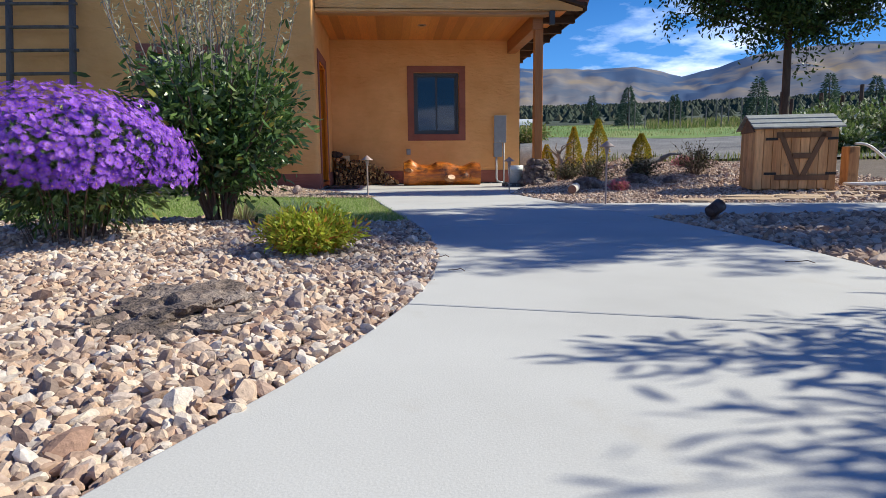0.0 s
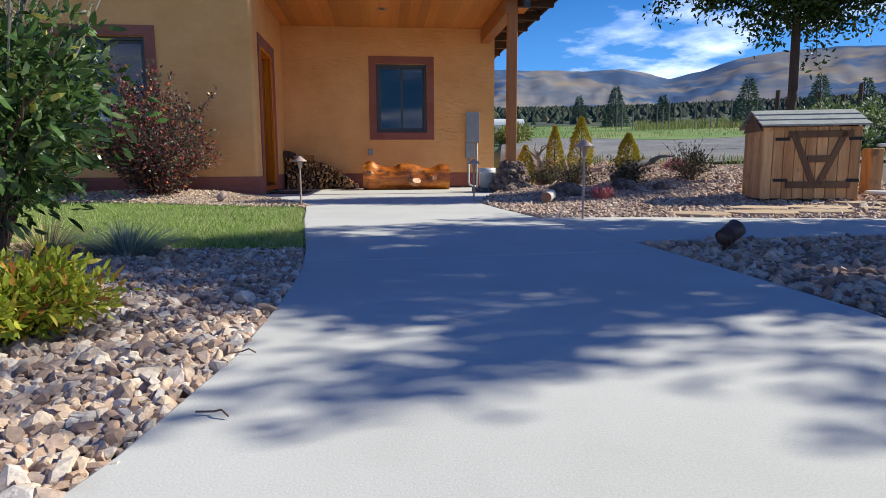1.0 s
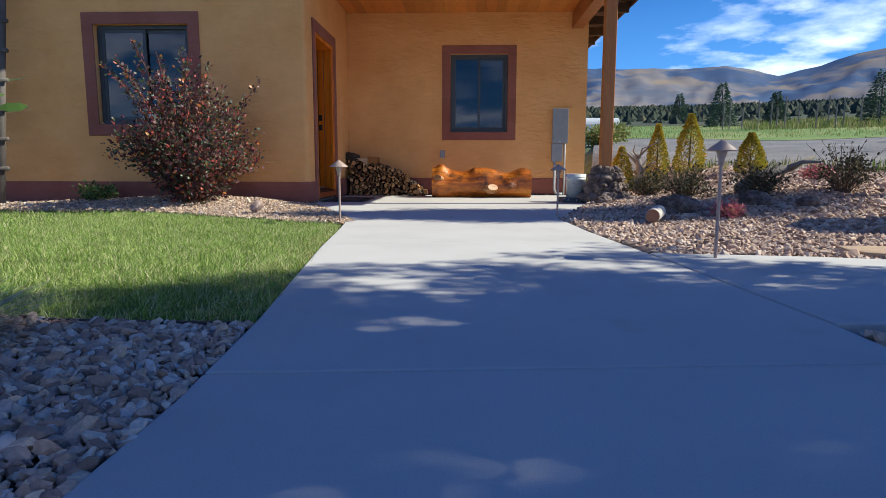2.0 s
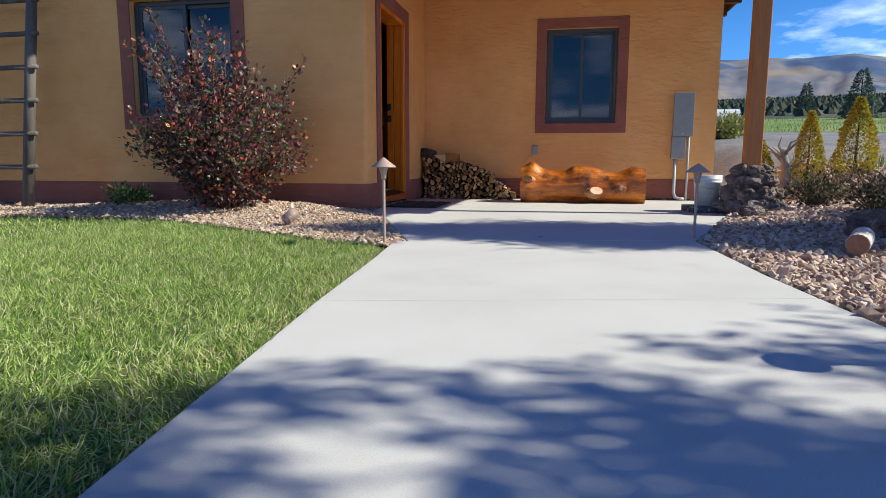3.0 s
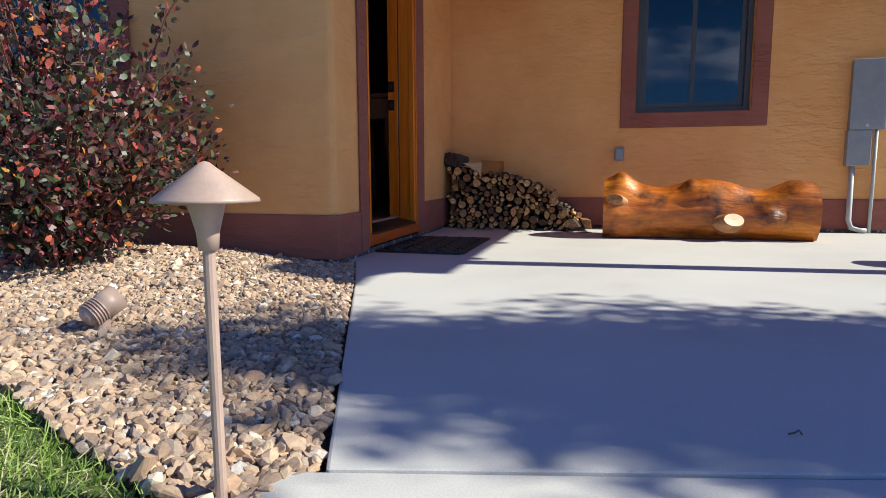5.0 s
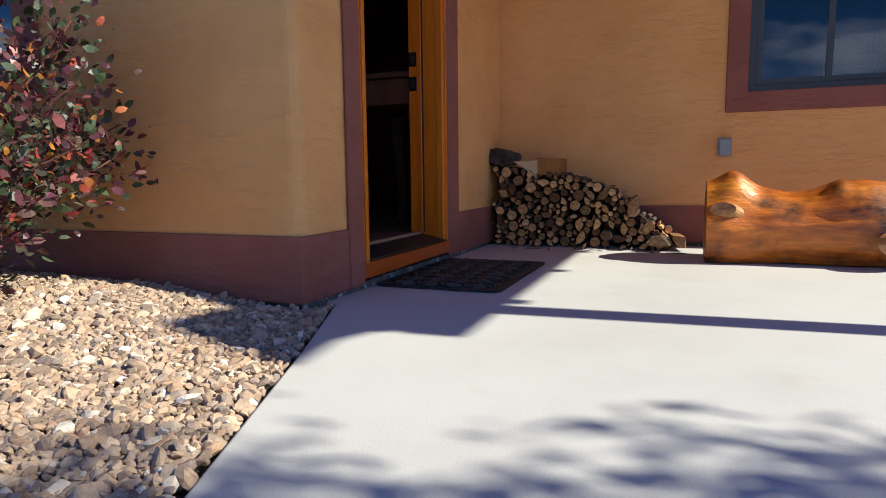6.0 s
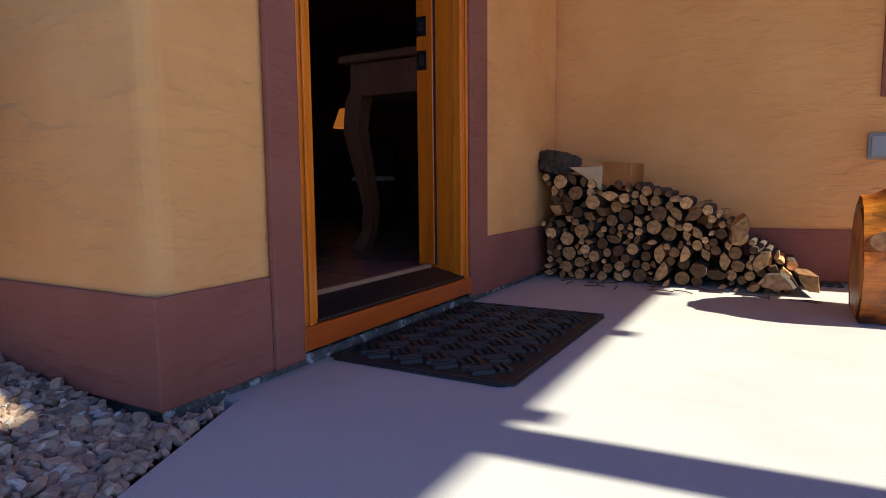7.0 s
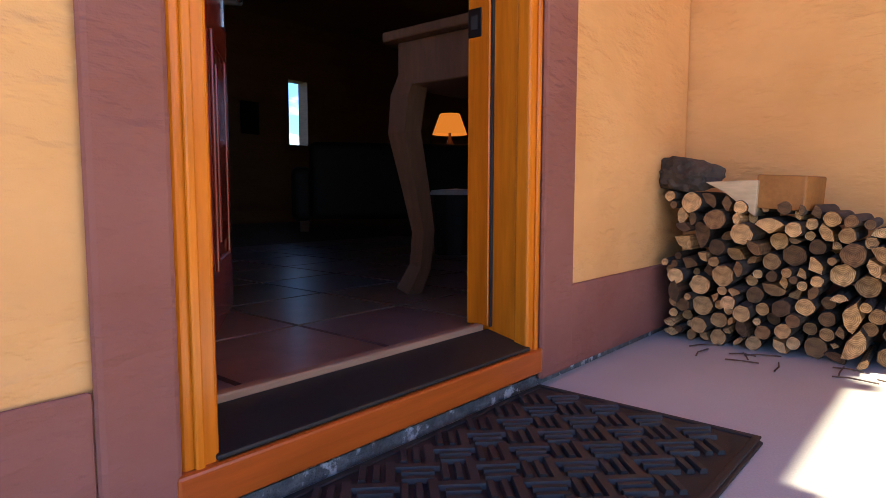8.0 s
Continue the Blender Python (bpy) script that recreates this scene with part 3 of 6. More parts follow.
bed("garden_soil", [(-9, -1.5), (10.5, -1.5), (10.5, 16.2), (3.7, 16.2), (3.7, 12.0), (-0.1, 12.0), (-0.1, 10.84), (-9, 10.84)], SOIL, "dark garden soil below the beds", -0.042)
bed("bed_near", NEAR_BED, SOIL, "dark soil under river stones", -0.03)
bed("bed_house", HOUSE_BED, SOIL, "dark soil under tan gravel along the house", -0.03)
bed("bed_drive_side", RIGHT_BED, SOIL, "dark soil under brown gravel beside the porch", -0.03)
bed("bed_island", ISLAND_BED, SOIL, "dark soil under brown stones between the paths", -0.03)
bed("lawn_turf", LAWN, TURF, "short green turf under the lawn blades", -0.025)

FINE_ST, FINE_F = stone_shapes(60, 18, 3)
MID_ST, MID_F = stone_shapes(40, 14, 4)


def stones(name, outline, step, size, templates, faces, material, label, flat=0.85, drop=-0.012, keep=None):
    x, y = spread(outline, step)
    if keep is not None:
        k = keep(x, y)
        x, y = x[k], y[k]
    n = len(x)
    s = size * rng.lognormal(-0.02, 0.28, n)
    z = rise(x, y) + drop + s * 0.22 * rng.uniform(-1, 1, n)
    sc = np.stack([s, s * rng.uniform(0.75, 1.0, n), s * flat], -1)
    return tagged(part(name, scatter(name, templates, faces, np.stack([x, y, z], -1), spins(n, 1.0), sc), material), label, "gravel", kind="stuff")


stones("river_stone_bed", NEAR_BED, 0.0175, 0.0270, FINE_ST, FINE_F, GRAVEL, "tan, pink and grey river stones, loosely piled", keep=lambda x, y: (x > -0.8) & (y > 0.9) & (y < 4.4))
stones("river_stone_bed", NEAR_BED, 0.0185, 0.0270, MID_ST, MID_F, GRAVEL, "tan, pink and grey river stones, loosely piled", keep=lambda x, y: (x > -0.8) & (y >= 4.4))
stones("river_stone_bed", NEAR_BED, 0.032, 0.042, MID_ST, MID_F, GRAVEL, "tan, pink and grey river stones, loosely piled", keep=lambda x, y: (x <= -0.8) | (y <= 0.9))
stones("gravel_bed", HOUSE_BED, 0.0150, 0.0225, FINE_ST, FINE_F, PEA, "tan angular gravel along the house wall", keep=lambda x, y: x > -1.2, drop=-0.004)
stones("gravel_bed", HOUSE_BED, 0.022, 0.031, MID_ST, MID_F, PEA, "tan angular gravel along the house wall", keep=lambda x, y: (x > -3.5) & (x <= -1.2), drop=-0.004)
stones("gravel_bed", HOUSE_BED, 0.05, 0.055, MID_ST, MID_F, PEA, "tan angular gravel along the house wall", keep=lambda x, y: x <= -3.5)
stones("gravel_bed", RIGHT_BED, 0.025, 0.031, MID_ST, MID_F, GREY_PEA, "brown and tan gravel round shrubs", keep=lambda x, y: (x < 5.4) & (y < 11.5))
stones("gravel_bed", RIGHT_BED, 0.042, 0.048, MID_ST, MID_F, GREY_PEA, "brown and tan gravel round shrubs", keep=lambda x, y: (x < 7.5) & ((x >= 5.4) | (y >= 11.5)))
stones("gravel_bed", ISLAND_BED, 0.029, 0.038, MID_ST, MID_F, GREY_PEA, "brown stones in tree shade", keep=lambda x, y: x < 7)


def blades(name, outline, step, height, material, label, keep=None, width=0.08, category="grass", lie=0.9):
    """Mown blades; they lean together in drifts and stand thicker in some spots than in others."""
    x, y = spread(outline, step)
    drift = np.array([noise.noise(Vector((a * 2.3, b * 2.3, 4.0))) for a, b in zip(x, y)])
    tufty = np.array([noise.noise(Vector((a * 9.0, b * 9.0, 1.0))) for a, b in zip(x, y)])
    k = rng.uniform(0, 1, len(x)) < 0.80 + 0.6 * tufty
    if keep is not None:
        k &= keep(x, y)
    x, y, drift, tufty = x[k], y[k], drift[k], tufty[k]
    n = len(x)
    tpl = np.array([[[0, -0.5, 0], [0, 0.5, 0], [0.12, -0.35, 0.55], [0.12, 0.35, 0.55], [0.42, 0, 1.0]], [[0, -0.5, 0], [0, 0.5, 0], [0.3, -0.35, 0.45], [0.3, 0.35, 0.45], [0.95, 0, 0.55]]])
    f = np.array([[0, 1, 3], [0, 3, 2], [2, 3, 4]])
    s = height * rng.uniform(0.55, 1.25, n) * (1 + 0.45 * tufty)
    z = rise(x, y) - 0.03
    turn = spins(n, lie)
    a = 5.0 * drift
    c, q, o = np.cos(a), np.sin(a), np.zeros(n)
    comb = np.stack([c, -q, o, q, c, o, o, o, o + 1], -1).reshape(-1, 3, 3)
    lean = np.array([[math.cos(0.8), 0, math.sin(0.8)], [0, 1, 0], [-math.sin(0.8), 0, math.cos(0.8)]])
    turn = comb @ lean @ turn
    return tagged(part(name, scatter(name, tpl, f, np.stack([x, y, z], -1), turn, np.stack([s, np.full(n, height * width), s], -1)), material), label, category, kind="stuff")


blades("lawn", LAWN, 0.0075, 0.044, GRASS, "short mown green lawn with a few straw blades", keep=lambda x, y: (x > -1.6) & (y > 5.3), width=0.085)
blades("lawn", [(1.20, 5.44), (1.12, 6.13), (1.0, 7.11), (0.91, 8.0), (0.82, 8.48), (0.70, 8.50), (0.80, 8.0), (0.86, 7.11), (0.93, 6.13), (0.98, 5.44)], 0.016, 0.044, STRAW, "straw-coloured dry grass along the path edge", width=0.08)
blades("lawn", LAWN, 0.017, 0.046, GRASS, "short mown green lawn with a few straw blades", keep=lambda x, y: x <= -1.6, width=0.14)

# dark edging strip between the lawn and the river stones
edge_line = [(1.205, 5.405), (0.4, 5.355), (-0.3, 5.545), (-1.5, 5.895), (-4.0, 6.295)]
edging = bmesh.new()
for (xa, ya), (xb, yb) in zip(edge_line, edge_line[1:]):
    for q in range(6):
        p, w = [Vector((xa + (xb - xa) * (q + d) / 6, ya + (yb - ya) * (q + d) / 6, 0)) for d in (0, 1)]
        p.z, w.z = float(rise(p.x, p.y)), float(rise(w.x, w.y))
        side_ = (w - p).cross(Vector((0, 0, 1))).normalized() * 0.006
        vv = [edging.verts.new(c + Vector((0, 0, z))) for z in (-0.05, -0.004) for c in (p - side_, w - side_, w + side_, p + side_)]
        for q4 in ((0, 1, 2, 3), (7, 6, 5, 4), (0, 4, 5, 1), (1, 5, 6, 2), (2, 6, 7, 3), (3, 7, 4, 0)):
            edging.faces.new([vv[i] for i in q4])
bmesh.ops.recalc_face_normals(edging, faces=edging.faces)
tagged(part("lawn_edging", edging, plain("dark plastic edging", (0.06, 0.05, 0.045), 0.6)), "thin dark edging strip between lawn and stones", "trim", kind="structure")

# ---- house ----
TOP = 3.9


def front_fill(x, y, z):
    if y < 11.0 and x < 0:
        return not (-2.46 < x < -1.36 and 0.93 < z < 2.05)
    if -0.2 < x < 0 and y < 13.33:
        return not (11.235 < y < 12.215 and z < 2.05)
    return False


wall_entry = tagged(bevel(part("wall_entry", cells([-9, -2.46, -1.36, -0.2, -0.012], [10.812, 11.0, 11.235, 12.215, 13.33], [0.03, 0.93, 2.05, TOP], front_fill), STUCCO), 0.045, 4),
                    "tan hand-trowelled stucco wall beside the door", "wall", kind="structure")
wall_porch = tagged(part("wall_porch", cells([-0.2, 1.57, 2.45, 3.65], [13.33, 13.53], [0.03, 0.97, 2.14, TOP], lambda x, y, z: not (1.57 < x < 2.45 and 0.97 < z < 2.14)), STUCCO),
                    "tan stucco wall at the back of the porch", "wall", kind="structure")
tagged(part("wall_side", box(3.45, 3.65, 13.532, 22, 0.03, TOP), STUCCO), "tan stucco side wall of the house", "wall", kind="structure")
tagged(part("foundation", cells([-9, -0.2, -0.018, 3.64], [10.818, 11.0, 13.336, 13.52], [-0.3, 0.029], lambda x, y, z: (y < 11.0 and x < 0) or (-0.2 < x < -0.018) or (y > 13.336)), OLD_CONCRETE),
       "rough grey concrete footing below the stucco", "wall", kind="structure")

# brown base band, proud of the wall
BAND = 0.262
tagged(bevel(part("baseboard", cells([-9, -0.012, 0.0], [10.8, 10.812, 11.122], [0.022, BAND], lambda x, y, z: y < 10.812 or x > -0.012), BROWN_STUCCO), 0.011, 3), "brown stucco base band on the front wall", "trim", kind="structure")
tagged(bevel(part("baseboard", cells([-0.012, 0.0, 3.664], [12.38, 13.316, 13.33], [0.022, BAND], lambda x, y, z: x < 0.0 or y > 13.316), BROWN_STUCCO), 0.006, 2), "brown stucco base band round the porch", "trim", kind="structure")
# brown surround of the door
tagged(bevel(part("trim", cells([-0.012, 0.008], [11.122, 11.235, 12.215, 12.38], [0.022, 2.05, 2.19], lambda x, y, z: not (11.235 < y < 12.215 and z < 2.05)), BROWN_STUCCO), 0.01, 2),
       "brown stucco surround of the entrance door", "trim", kind="structure")


def window(name, x0, x1, z0, z1, y, depth, band, label):
    """A sliding window in a stucco surround that faces -y."""
    e = tagged(empty(name, label, "window", at=(0, 0, 0)), kind="structure")
    part("window_surround", cells([x0 - band, x0, x1, x1 + band], [y - 0.018, y], [z0 - band, z0, z1, z1 + band], lambda a, b, c: not (x0 < a < x1 and z0 < c < z1)), BROWN_STUCCO, e)
    bevel(e.children[0], 0.008, 2)
    w = 0.045
    bevel(part("window_frame", cells([x0, x0 + w, x1 - w, x1], [y + depth, y + depth + 0.06], [z0, z0 + w, z1 - w, z1], lambda a, b, c: not (x0 + w < a < x1 - w and z0 + w < c < z1 - w)), FRAME_DARK, e), 0.004, 1)
    mid = (x0 + x1) / 2
    for k, (a, b) in enumerate(((x0 + w, mid + 0.02), (mid - 0.02, x1 - w))):
        yy = y + depth + 0.012 + 0.026 * k
        sash = part("sash", cells([a, a + 0.035, b - 0.035, b], [yy, yy + 0.022], [z0 + w, z0 + w + 0.035, z1 - w - 0.035, z1 - w], lambda p, q, r: not (a + 0.035 < p < b - 0.035 and z0 + w + 0.035 < r < z1 - w - 0.035)), FRAME_DARK, e)
        pane = part("pane", box(a + 0.034, b - 0.034, yy + 0.008, yy + 0.013, z0 + w + 0.034, z1 - w - 0.034), GLASS, sash)
        pane.visible_shadow = False
    return e


m, nt, ln, b = base_mat("window glass", 0.02)
b.inputs["Transmission Weight"].default_value = 1.0
b.inputs["IOR"].default_value = 1.55
b.inputs["Base Color"].default_value = (0.20, 0.21, 0.25, 1)
GLASS = m
window("window_1", 1.57, 2.45, 0.97, 2.14, 13.33, 0.06, 0.125, "sliding window with dark frame and brown stucco surround")
window("window_2", -2.46, -1.36, 0.93, 2.05, 10.812, 0.06, 0.135, "wide sliding window with dark frame and brown stucco surround")

# porch roof
# ground outline of the shadow that an added overhead plate casts
SHADOW_PLAN = [(0.60, 10.99), (0.62, 10.70), (0.36, 10.64), (0.30, 10.50), (0.33, 10.26), (-0.19, 10.34), (-0.17, 10.72), (-0.10, 10.99)]
ceiling_bm = bmesh.new()
for k in range(26):
    box(0.0 + 0.15 * k, 0.150 + 0.15 * k, 10.98, 13.326, 2.745, 2.765, ceiling_bm)
tagged(bevel(part("ceiling", ceiling_bm, PLANK_WOOD), 0.004, 1), "varnished orange tongue-and-groove porch ceiling", "ceiling", kind="structure")
recessed = empty("recessed_light", "small round recessed downlight, switched off", "ceiling light", at=(1.68, 12.05, 2.745))
part("rim", lathe([(0.045, 0.0), (0.075, 0.0), (0.075, -0.008), (0.045, -0.008), (0.045, 0.0)], 20), LAMP_METAL, recessed)
part("bulb", lathe([(0.0, -0.004), (0.044, -0.003)], 16), BLACK_METAL, recessed)
roof = tagged(empty("roof", "red clay tile roof with dark eaves over the porch", "roof"), kind="structure")
pitch = bmesh.new()
for xa, za, xb, zb in ((4.17, 2.80, -0.2, 4.05),):
    v = [pitch.verts.new(c) for c in ((xa, 10.92, za), (xa, 22, za), (xb, 22, zb), (xb, 10.92, zb), (xa, 10.92, za + 0.05), (xa, 22, za + 0.05), (xb, 22, zb + 0.05), (xb, 10.92, zb + 0.05))]
    for q in ((0, 1, 2, 3), (4, 7, 6, 5), (0, 4, 5, 1), (2, 6, 7, 3), (0, 3, 7, 4), (1, 5, 6, 2)):
        pitch.faces.new([v[i] for i in q])
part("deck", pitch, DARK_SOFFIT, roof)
tile_me = None
for k in range(36):
    y0 = 10.90 + 0.30 * k
    if tile_me is None:
        bmt = bmesh.new()
        for q in range(12):
            x1 = 4.24 - 0.36 * q
            z1 = 2.86 + 0.286 * (4.24 - x1)
            tube([(x1, 0.15, z1 + 0.03), (x1 - 0.40, 0.15, z1 + 0.115)], [0.098, 0.085], 8, bmt)
        ob = part("tile_course", bmt, TILE_ROOF, roof)
        tile_me = ob.data
    else:
        ob = part("tile_course", tile_me, None, roof)
    ob.location = (0, y0, 0)
for k in range(14):
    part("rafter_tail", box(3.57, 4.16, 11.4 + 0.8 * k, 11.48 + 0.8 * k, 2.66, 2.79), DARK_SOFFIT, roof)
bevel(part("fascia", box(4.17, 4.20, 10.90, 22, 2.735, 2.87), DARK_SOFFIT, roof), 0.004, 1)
part("gutter_end", box(3.60, 3.68, 10.86, 10.94, 2.52, 2.72), plain("dark grey gutter", (0.05, 0.055, 0.06), 0.5), roof)
# unseen plate added to cast the pointed shadow at the porch corner
verge = []
for sx, sy in SHADOW_PLAN:
    verge.append((sx + 3.3 / 0.7673, sy + 0.0699 * 3.3 / 0.7673))
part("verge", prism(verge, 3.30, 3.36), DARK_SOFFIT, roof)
gable = bmesh.new()
v = [gable.verts.new(c) for y in (10.98, 11.0) for c in ((0.0, y, 2.70), (4.15, y, 2.75), (4.15, y, 2.79), (0.0, y, 3.98))]
for q in ((0, 1, 2, 3), (7, 6, 5, 4), (0, 4, 5, 1), (1, 5, 6, 2), (2, 6, 7, 3), (3, 7, 4, 0)):
    gable.faces.new([v[i] for i in q])
bmesh.ops.recalc_face_normals(gable, faces=gable.faces)
tagged(part("wall_gable", gable, STUCCO), "tan stucco gable over the porch front", "wall", kind="structure")
tagged(part("roof_deck", box(-9.3, -0.21, 10.3, 22, TOP + 0.002, TOP + 0.12), DARK_SOFFIT), "dark roof deck over the house wing", "roof", kind="structure")
tagged(bevel(part("beam", box(0.003, 3.62, 11.002, 11.17, 2.685, 2.744), STUCCO_BEAM), 0.01, 2), "tan stained beam across the porch front", "beam", kind="structure")
tagged(bevel(part("beam", box(3.40, 3.57, 11.172, 13.328, 2.50, 2.744), BEAM_WOOD), 0.01, 2), "stained orange beam along the porch side", "beam", kind="structure")

# dark room behind the windows and the door
ROOM_WALL = surface("dark log wall", [(0.20, 0.11, 0.05), (0.32, 0.19, 0.09)], 4.0, 0.7, 0.3, 50.0, 0.01, stretch=(0.2, 0.2, 1))
GROUT = plain("grout", (0.18, 0.15, 0.12), 0.8)
room_floor = tagged(part("floor", box(-6.0, -0.145, 11.0, 18.5, -0.1, 0.140), GROUT), "brown slate tile floor of the dim room", "floor", kind="structure")
tagged(part("wall_room", cells([-6.2, -6.0, 3.45], [11.0, 15.72, 16.02, 18.5, 18.7], [-0.1, 1.16, 2.0, 2.74], lambda x, y, z: (x < -6.0 and not (15.72 < y < 16.02 and 1.16 < z < 2.0)) or y > 18.5), ROOM_WALL),
       "dark log walls of the dim room", "wall", kind="structure")
tagged(part("ceiling_room", cells([-6.2, -0.2, 3.45], [11.001, 13.531, 18.7], [2.75, 2.80], lambda x, y, z: x < -0.2 or y > 13.531), ROOM_WALL), "dark wooden ceiling of the room", "ceiling", kind="structure")

# slate tiles of the room floor
SLATE, snt, sln, sb = base_mat("slate tile", 0.32)
s_tc = snt.new("ShaderNodeTexCoord").outputs["Object"]
s_rand = ramp_node(snt, sln, snt.new("ShaderNodeObjectInfo").outputs["Random"], [(0.0, (0.10, 0.06, 0.045)), (0.25, (0.20, 0.13, 0.08)), (0.5, (0.11, 0.10, 0.12)), (0.75, (0.24, 0.12, 0.08)), (1.0, (0.15, 0.13, 0.10))])
s_n = noise_node(snt, sln, s_tc, 9.0, 5.0)
s_r = ramp_node(snt, sln, s_n.outputs["Fac"], [(0.35, (0.7, 0.7, 0.7)), (0.65, (1.2, 1.2, 1.2))])
s_m = snt.new("ShaderNodeMixRGB")
s_m.blend_type, s_m.inputs[0].default_value = "MULTIPLY", 0.7
sln.new(s_rand.outputs["Color"], s_m.inputs[1])
sln.new(s_r.outputs["Color"], s_m.inputs[2])
sln.new(s_m.outputs["Color"], sb.inputs["Base Color"])
tile_shape = None
for i in range(7):
    for j in range(9):
        if tile_shape is None:
            ob = part("tile", box(-0.192, 0.192, -0.192, 0.192, 0.0, 0.010), SLATE, room_floor)
            tile_shape = ob.data
        else:
            ob = part("tile", tile_shape, None, room_floor)
        ob.location = (-0.365 - 0.4 * i, 11.25 + 0.4 * j, 0.1405)


# ---- door ----
def entrance():
    e = tagged(empty("door_1", "red panelled door standing open in varnished orange frame", "door"), kind="structure")
    for name, y0, y1, ys in (("jamb", 11.237, 11.285, (11.285, 11.301)), ("jamb", 12.165, 12.213, (12.149, 12.165))):
        jamb = bevel(part(name, box(-0.198, -0.046, y0, y1, 0.09, 2.048), ORANGE_WOOD, e), 0.004, 2)
        bevel(part("stop", box(-0.198, -0.125, *ys, 0.16, 2.03), ORANGE_WOOD, jamb), 0.003, 1)
        part("weatherstrip", box(-0.124, -0.119, ys[0] + 0.004, ys[1] - 0.002, 0.16, 2.03), RUBBER, jamb)
        casing = bevel(part("casing", box(-0.045, -0.002, y0, y1 + 0.012, 0.09, 2.048) if y0 < 12 else box(-0.045, -0.002, y0 - 0.012, y1, 0.09, 2.048), ORANGE_WOOD, e), 0.008, 3)
        mid = (y0 + y1) / 2
        bevel(part("bead", box(-0.002, 0.006, mid - 0.008, mid + 0.008, 0.10, 2.04), ORANGE_WOOD, casing), 0.004, 2)
    bevel(part("head", box(-0.198, -0.002, 11.298, 12.152, 2.0, 2.048), ORANGE_WOOD, e), 0.005, 2)
    bevel(part("sill", box(-0.04, 0.012, 11.222, 12.212, 0.046, 0.112), RED_SILL, e, "red-orange varnished sill board"), 0.006, 2)
    th = bmesh.new()
    v = [th.verts.new(c) for c in ((0.004, 11.288, 0.113), (0.004, 12.163, 0.113), (-0.135, 12.163, 0.140), (-0.135, 11.288, 0.140),
                                   (0.004, 11.288, 0.122), (0.004, 12.163, 0.122), (-0.135, 12.163, 0.152), (-0.135, 11.288, 0.152))]
    for q in ((0, 3, 2, 1), (4, 5, 6, 7), (0, 1, 5, 4), (1, 2, 6, 5), (2, 3, 7, 6), (3, 0, 4, 7)):
        th.faces.new([v[i] for i in q])
    bevel(part("threshold", th, BLACK_STEP, e, "black ribbed threshold plate"), 0.003, 2)
    bevel(part("saddle", box(-0.165, -0.136, 11.303, 12.147, 0.14, 0.166), SADDLE, e, "worn oak strip"), 0.005, 2)
    for z in (0.93, 1.06):
        plate = bevel(part("strike_plate", box(-0.195, -0.150, 12.145, 12.149, z, z + 0.075), BLACK_METAL, e, "black strike plate"), 0.002, 1)
        part("strike_hole", box(-0.183, -0.163, 12.143, 12.145, z + 0.02, z + 0.055), RUBBER, plate)
    # leaf, hinged at the near jamb
    leaf = part("leaf", box(0.0, 0.88, -0.022, 0.022, 0.168, 1.99), DOOR_RED, e, "dark red-brown panelled door leaf")
    bevel(leaf, 0.003, 1)
    leaf.matrix_basis = pose(-0.205, 11.32, 0, 0, 0, 180 - 36)
    for x0, x1, z0, z1 in ((0.10, 0.40, 0.32, 0.92), (0.48, 0.78, 0.32, 0.92), (0.10, 0.40, 1.10, 1.86), (0.48, 0.78, 1.10, 1.86)):
        for side in (-1, 1):
            ya, yb = (0.022, 0.030) if side > 0 else (-0.030, -0.022)
            bevel(part("moulding", cells([x0, x0 + 0.03, x1 - 0.03, x1], [ya, yb], [z0, z0 + 0.03, z1 - 0.03, z1], lambda a, b, c: not (x0 + 0.03 < a < x1 - 0.03 and z0 + 0.03 < c < z1 - 0.03)), DOOR_RED, leaf), 0.005, 2)
            bevel(part("panel", box(x0 + 0.07, x1 - 0.07, ya, yb, z0 + 0.07, z1 - 0.07), DOOR_RED, leaf), 0.007, 2)
    for side in (-1, 1):
        part("rose", box(0.79, 0.85, 0.022 * side - 0.004, 0.022 * side + 0.004, 1.0, 1.16), STEEL, leaf, "brushed steel door plate")
        part("handle", tube([(0.82, 0.02 * side, 1.08), (0.82, 0.07 * side, 1.08), (0.72, 0.075 * side, 1.08)], 0.009, 10), STEEL, leaf, "steel lever handle", True)
    return e


RED_SILL = surface("red varnished sill", [(0.42, 0.07, 0.007), (0.58, 0.13, 0.014)], 3.0, 0.3, 0.15, 60.0, 0.002, stretch=(1, 0.08, 1), fine=0.4)
BLACK_STEP = surface("black step", [(0.010, 0.011, 0.012), (0.022, 0.022, 0.023)], 4.0, 0.5, 0.2, 90.0, 0.002)
SADDLE = surface("oak saddle", [(0.26, 0.15, 0.09), (0.40, 0.26, 0.17)], 6.0, 0.6, 0.3, 60.0, 0.002, stretch=(1, 0.1, 1))
DOOR_RED = surface("mahogany varnish", [(0.17, 0.020, 0.011), (0.29, 0.042, 0.020)], 4.0, 0.2, 0.1, 60.0, 0.002, stretch=(1, 1, 0.1), fine=0.3)
STEEL = plain("brushed steel", (0.55, 0.55, 0.53), 0.3, 1.0)
entrance()


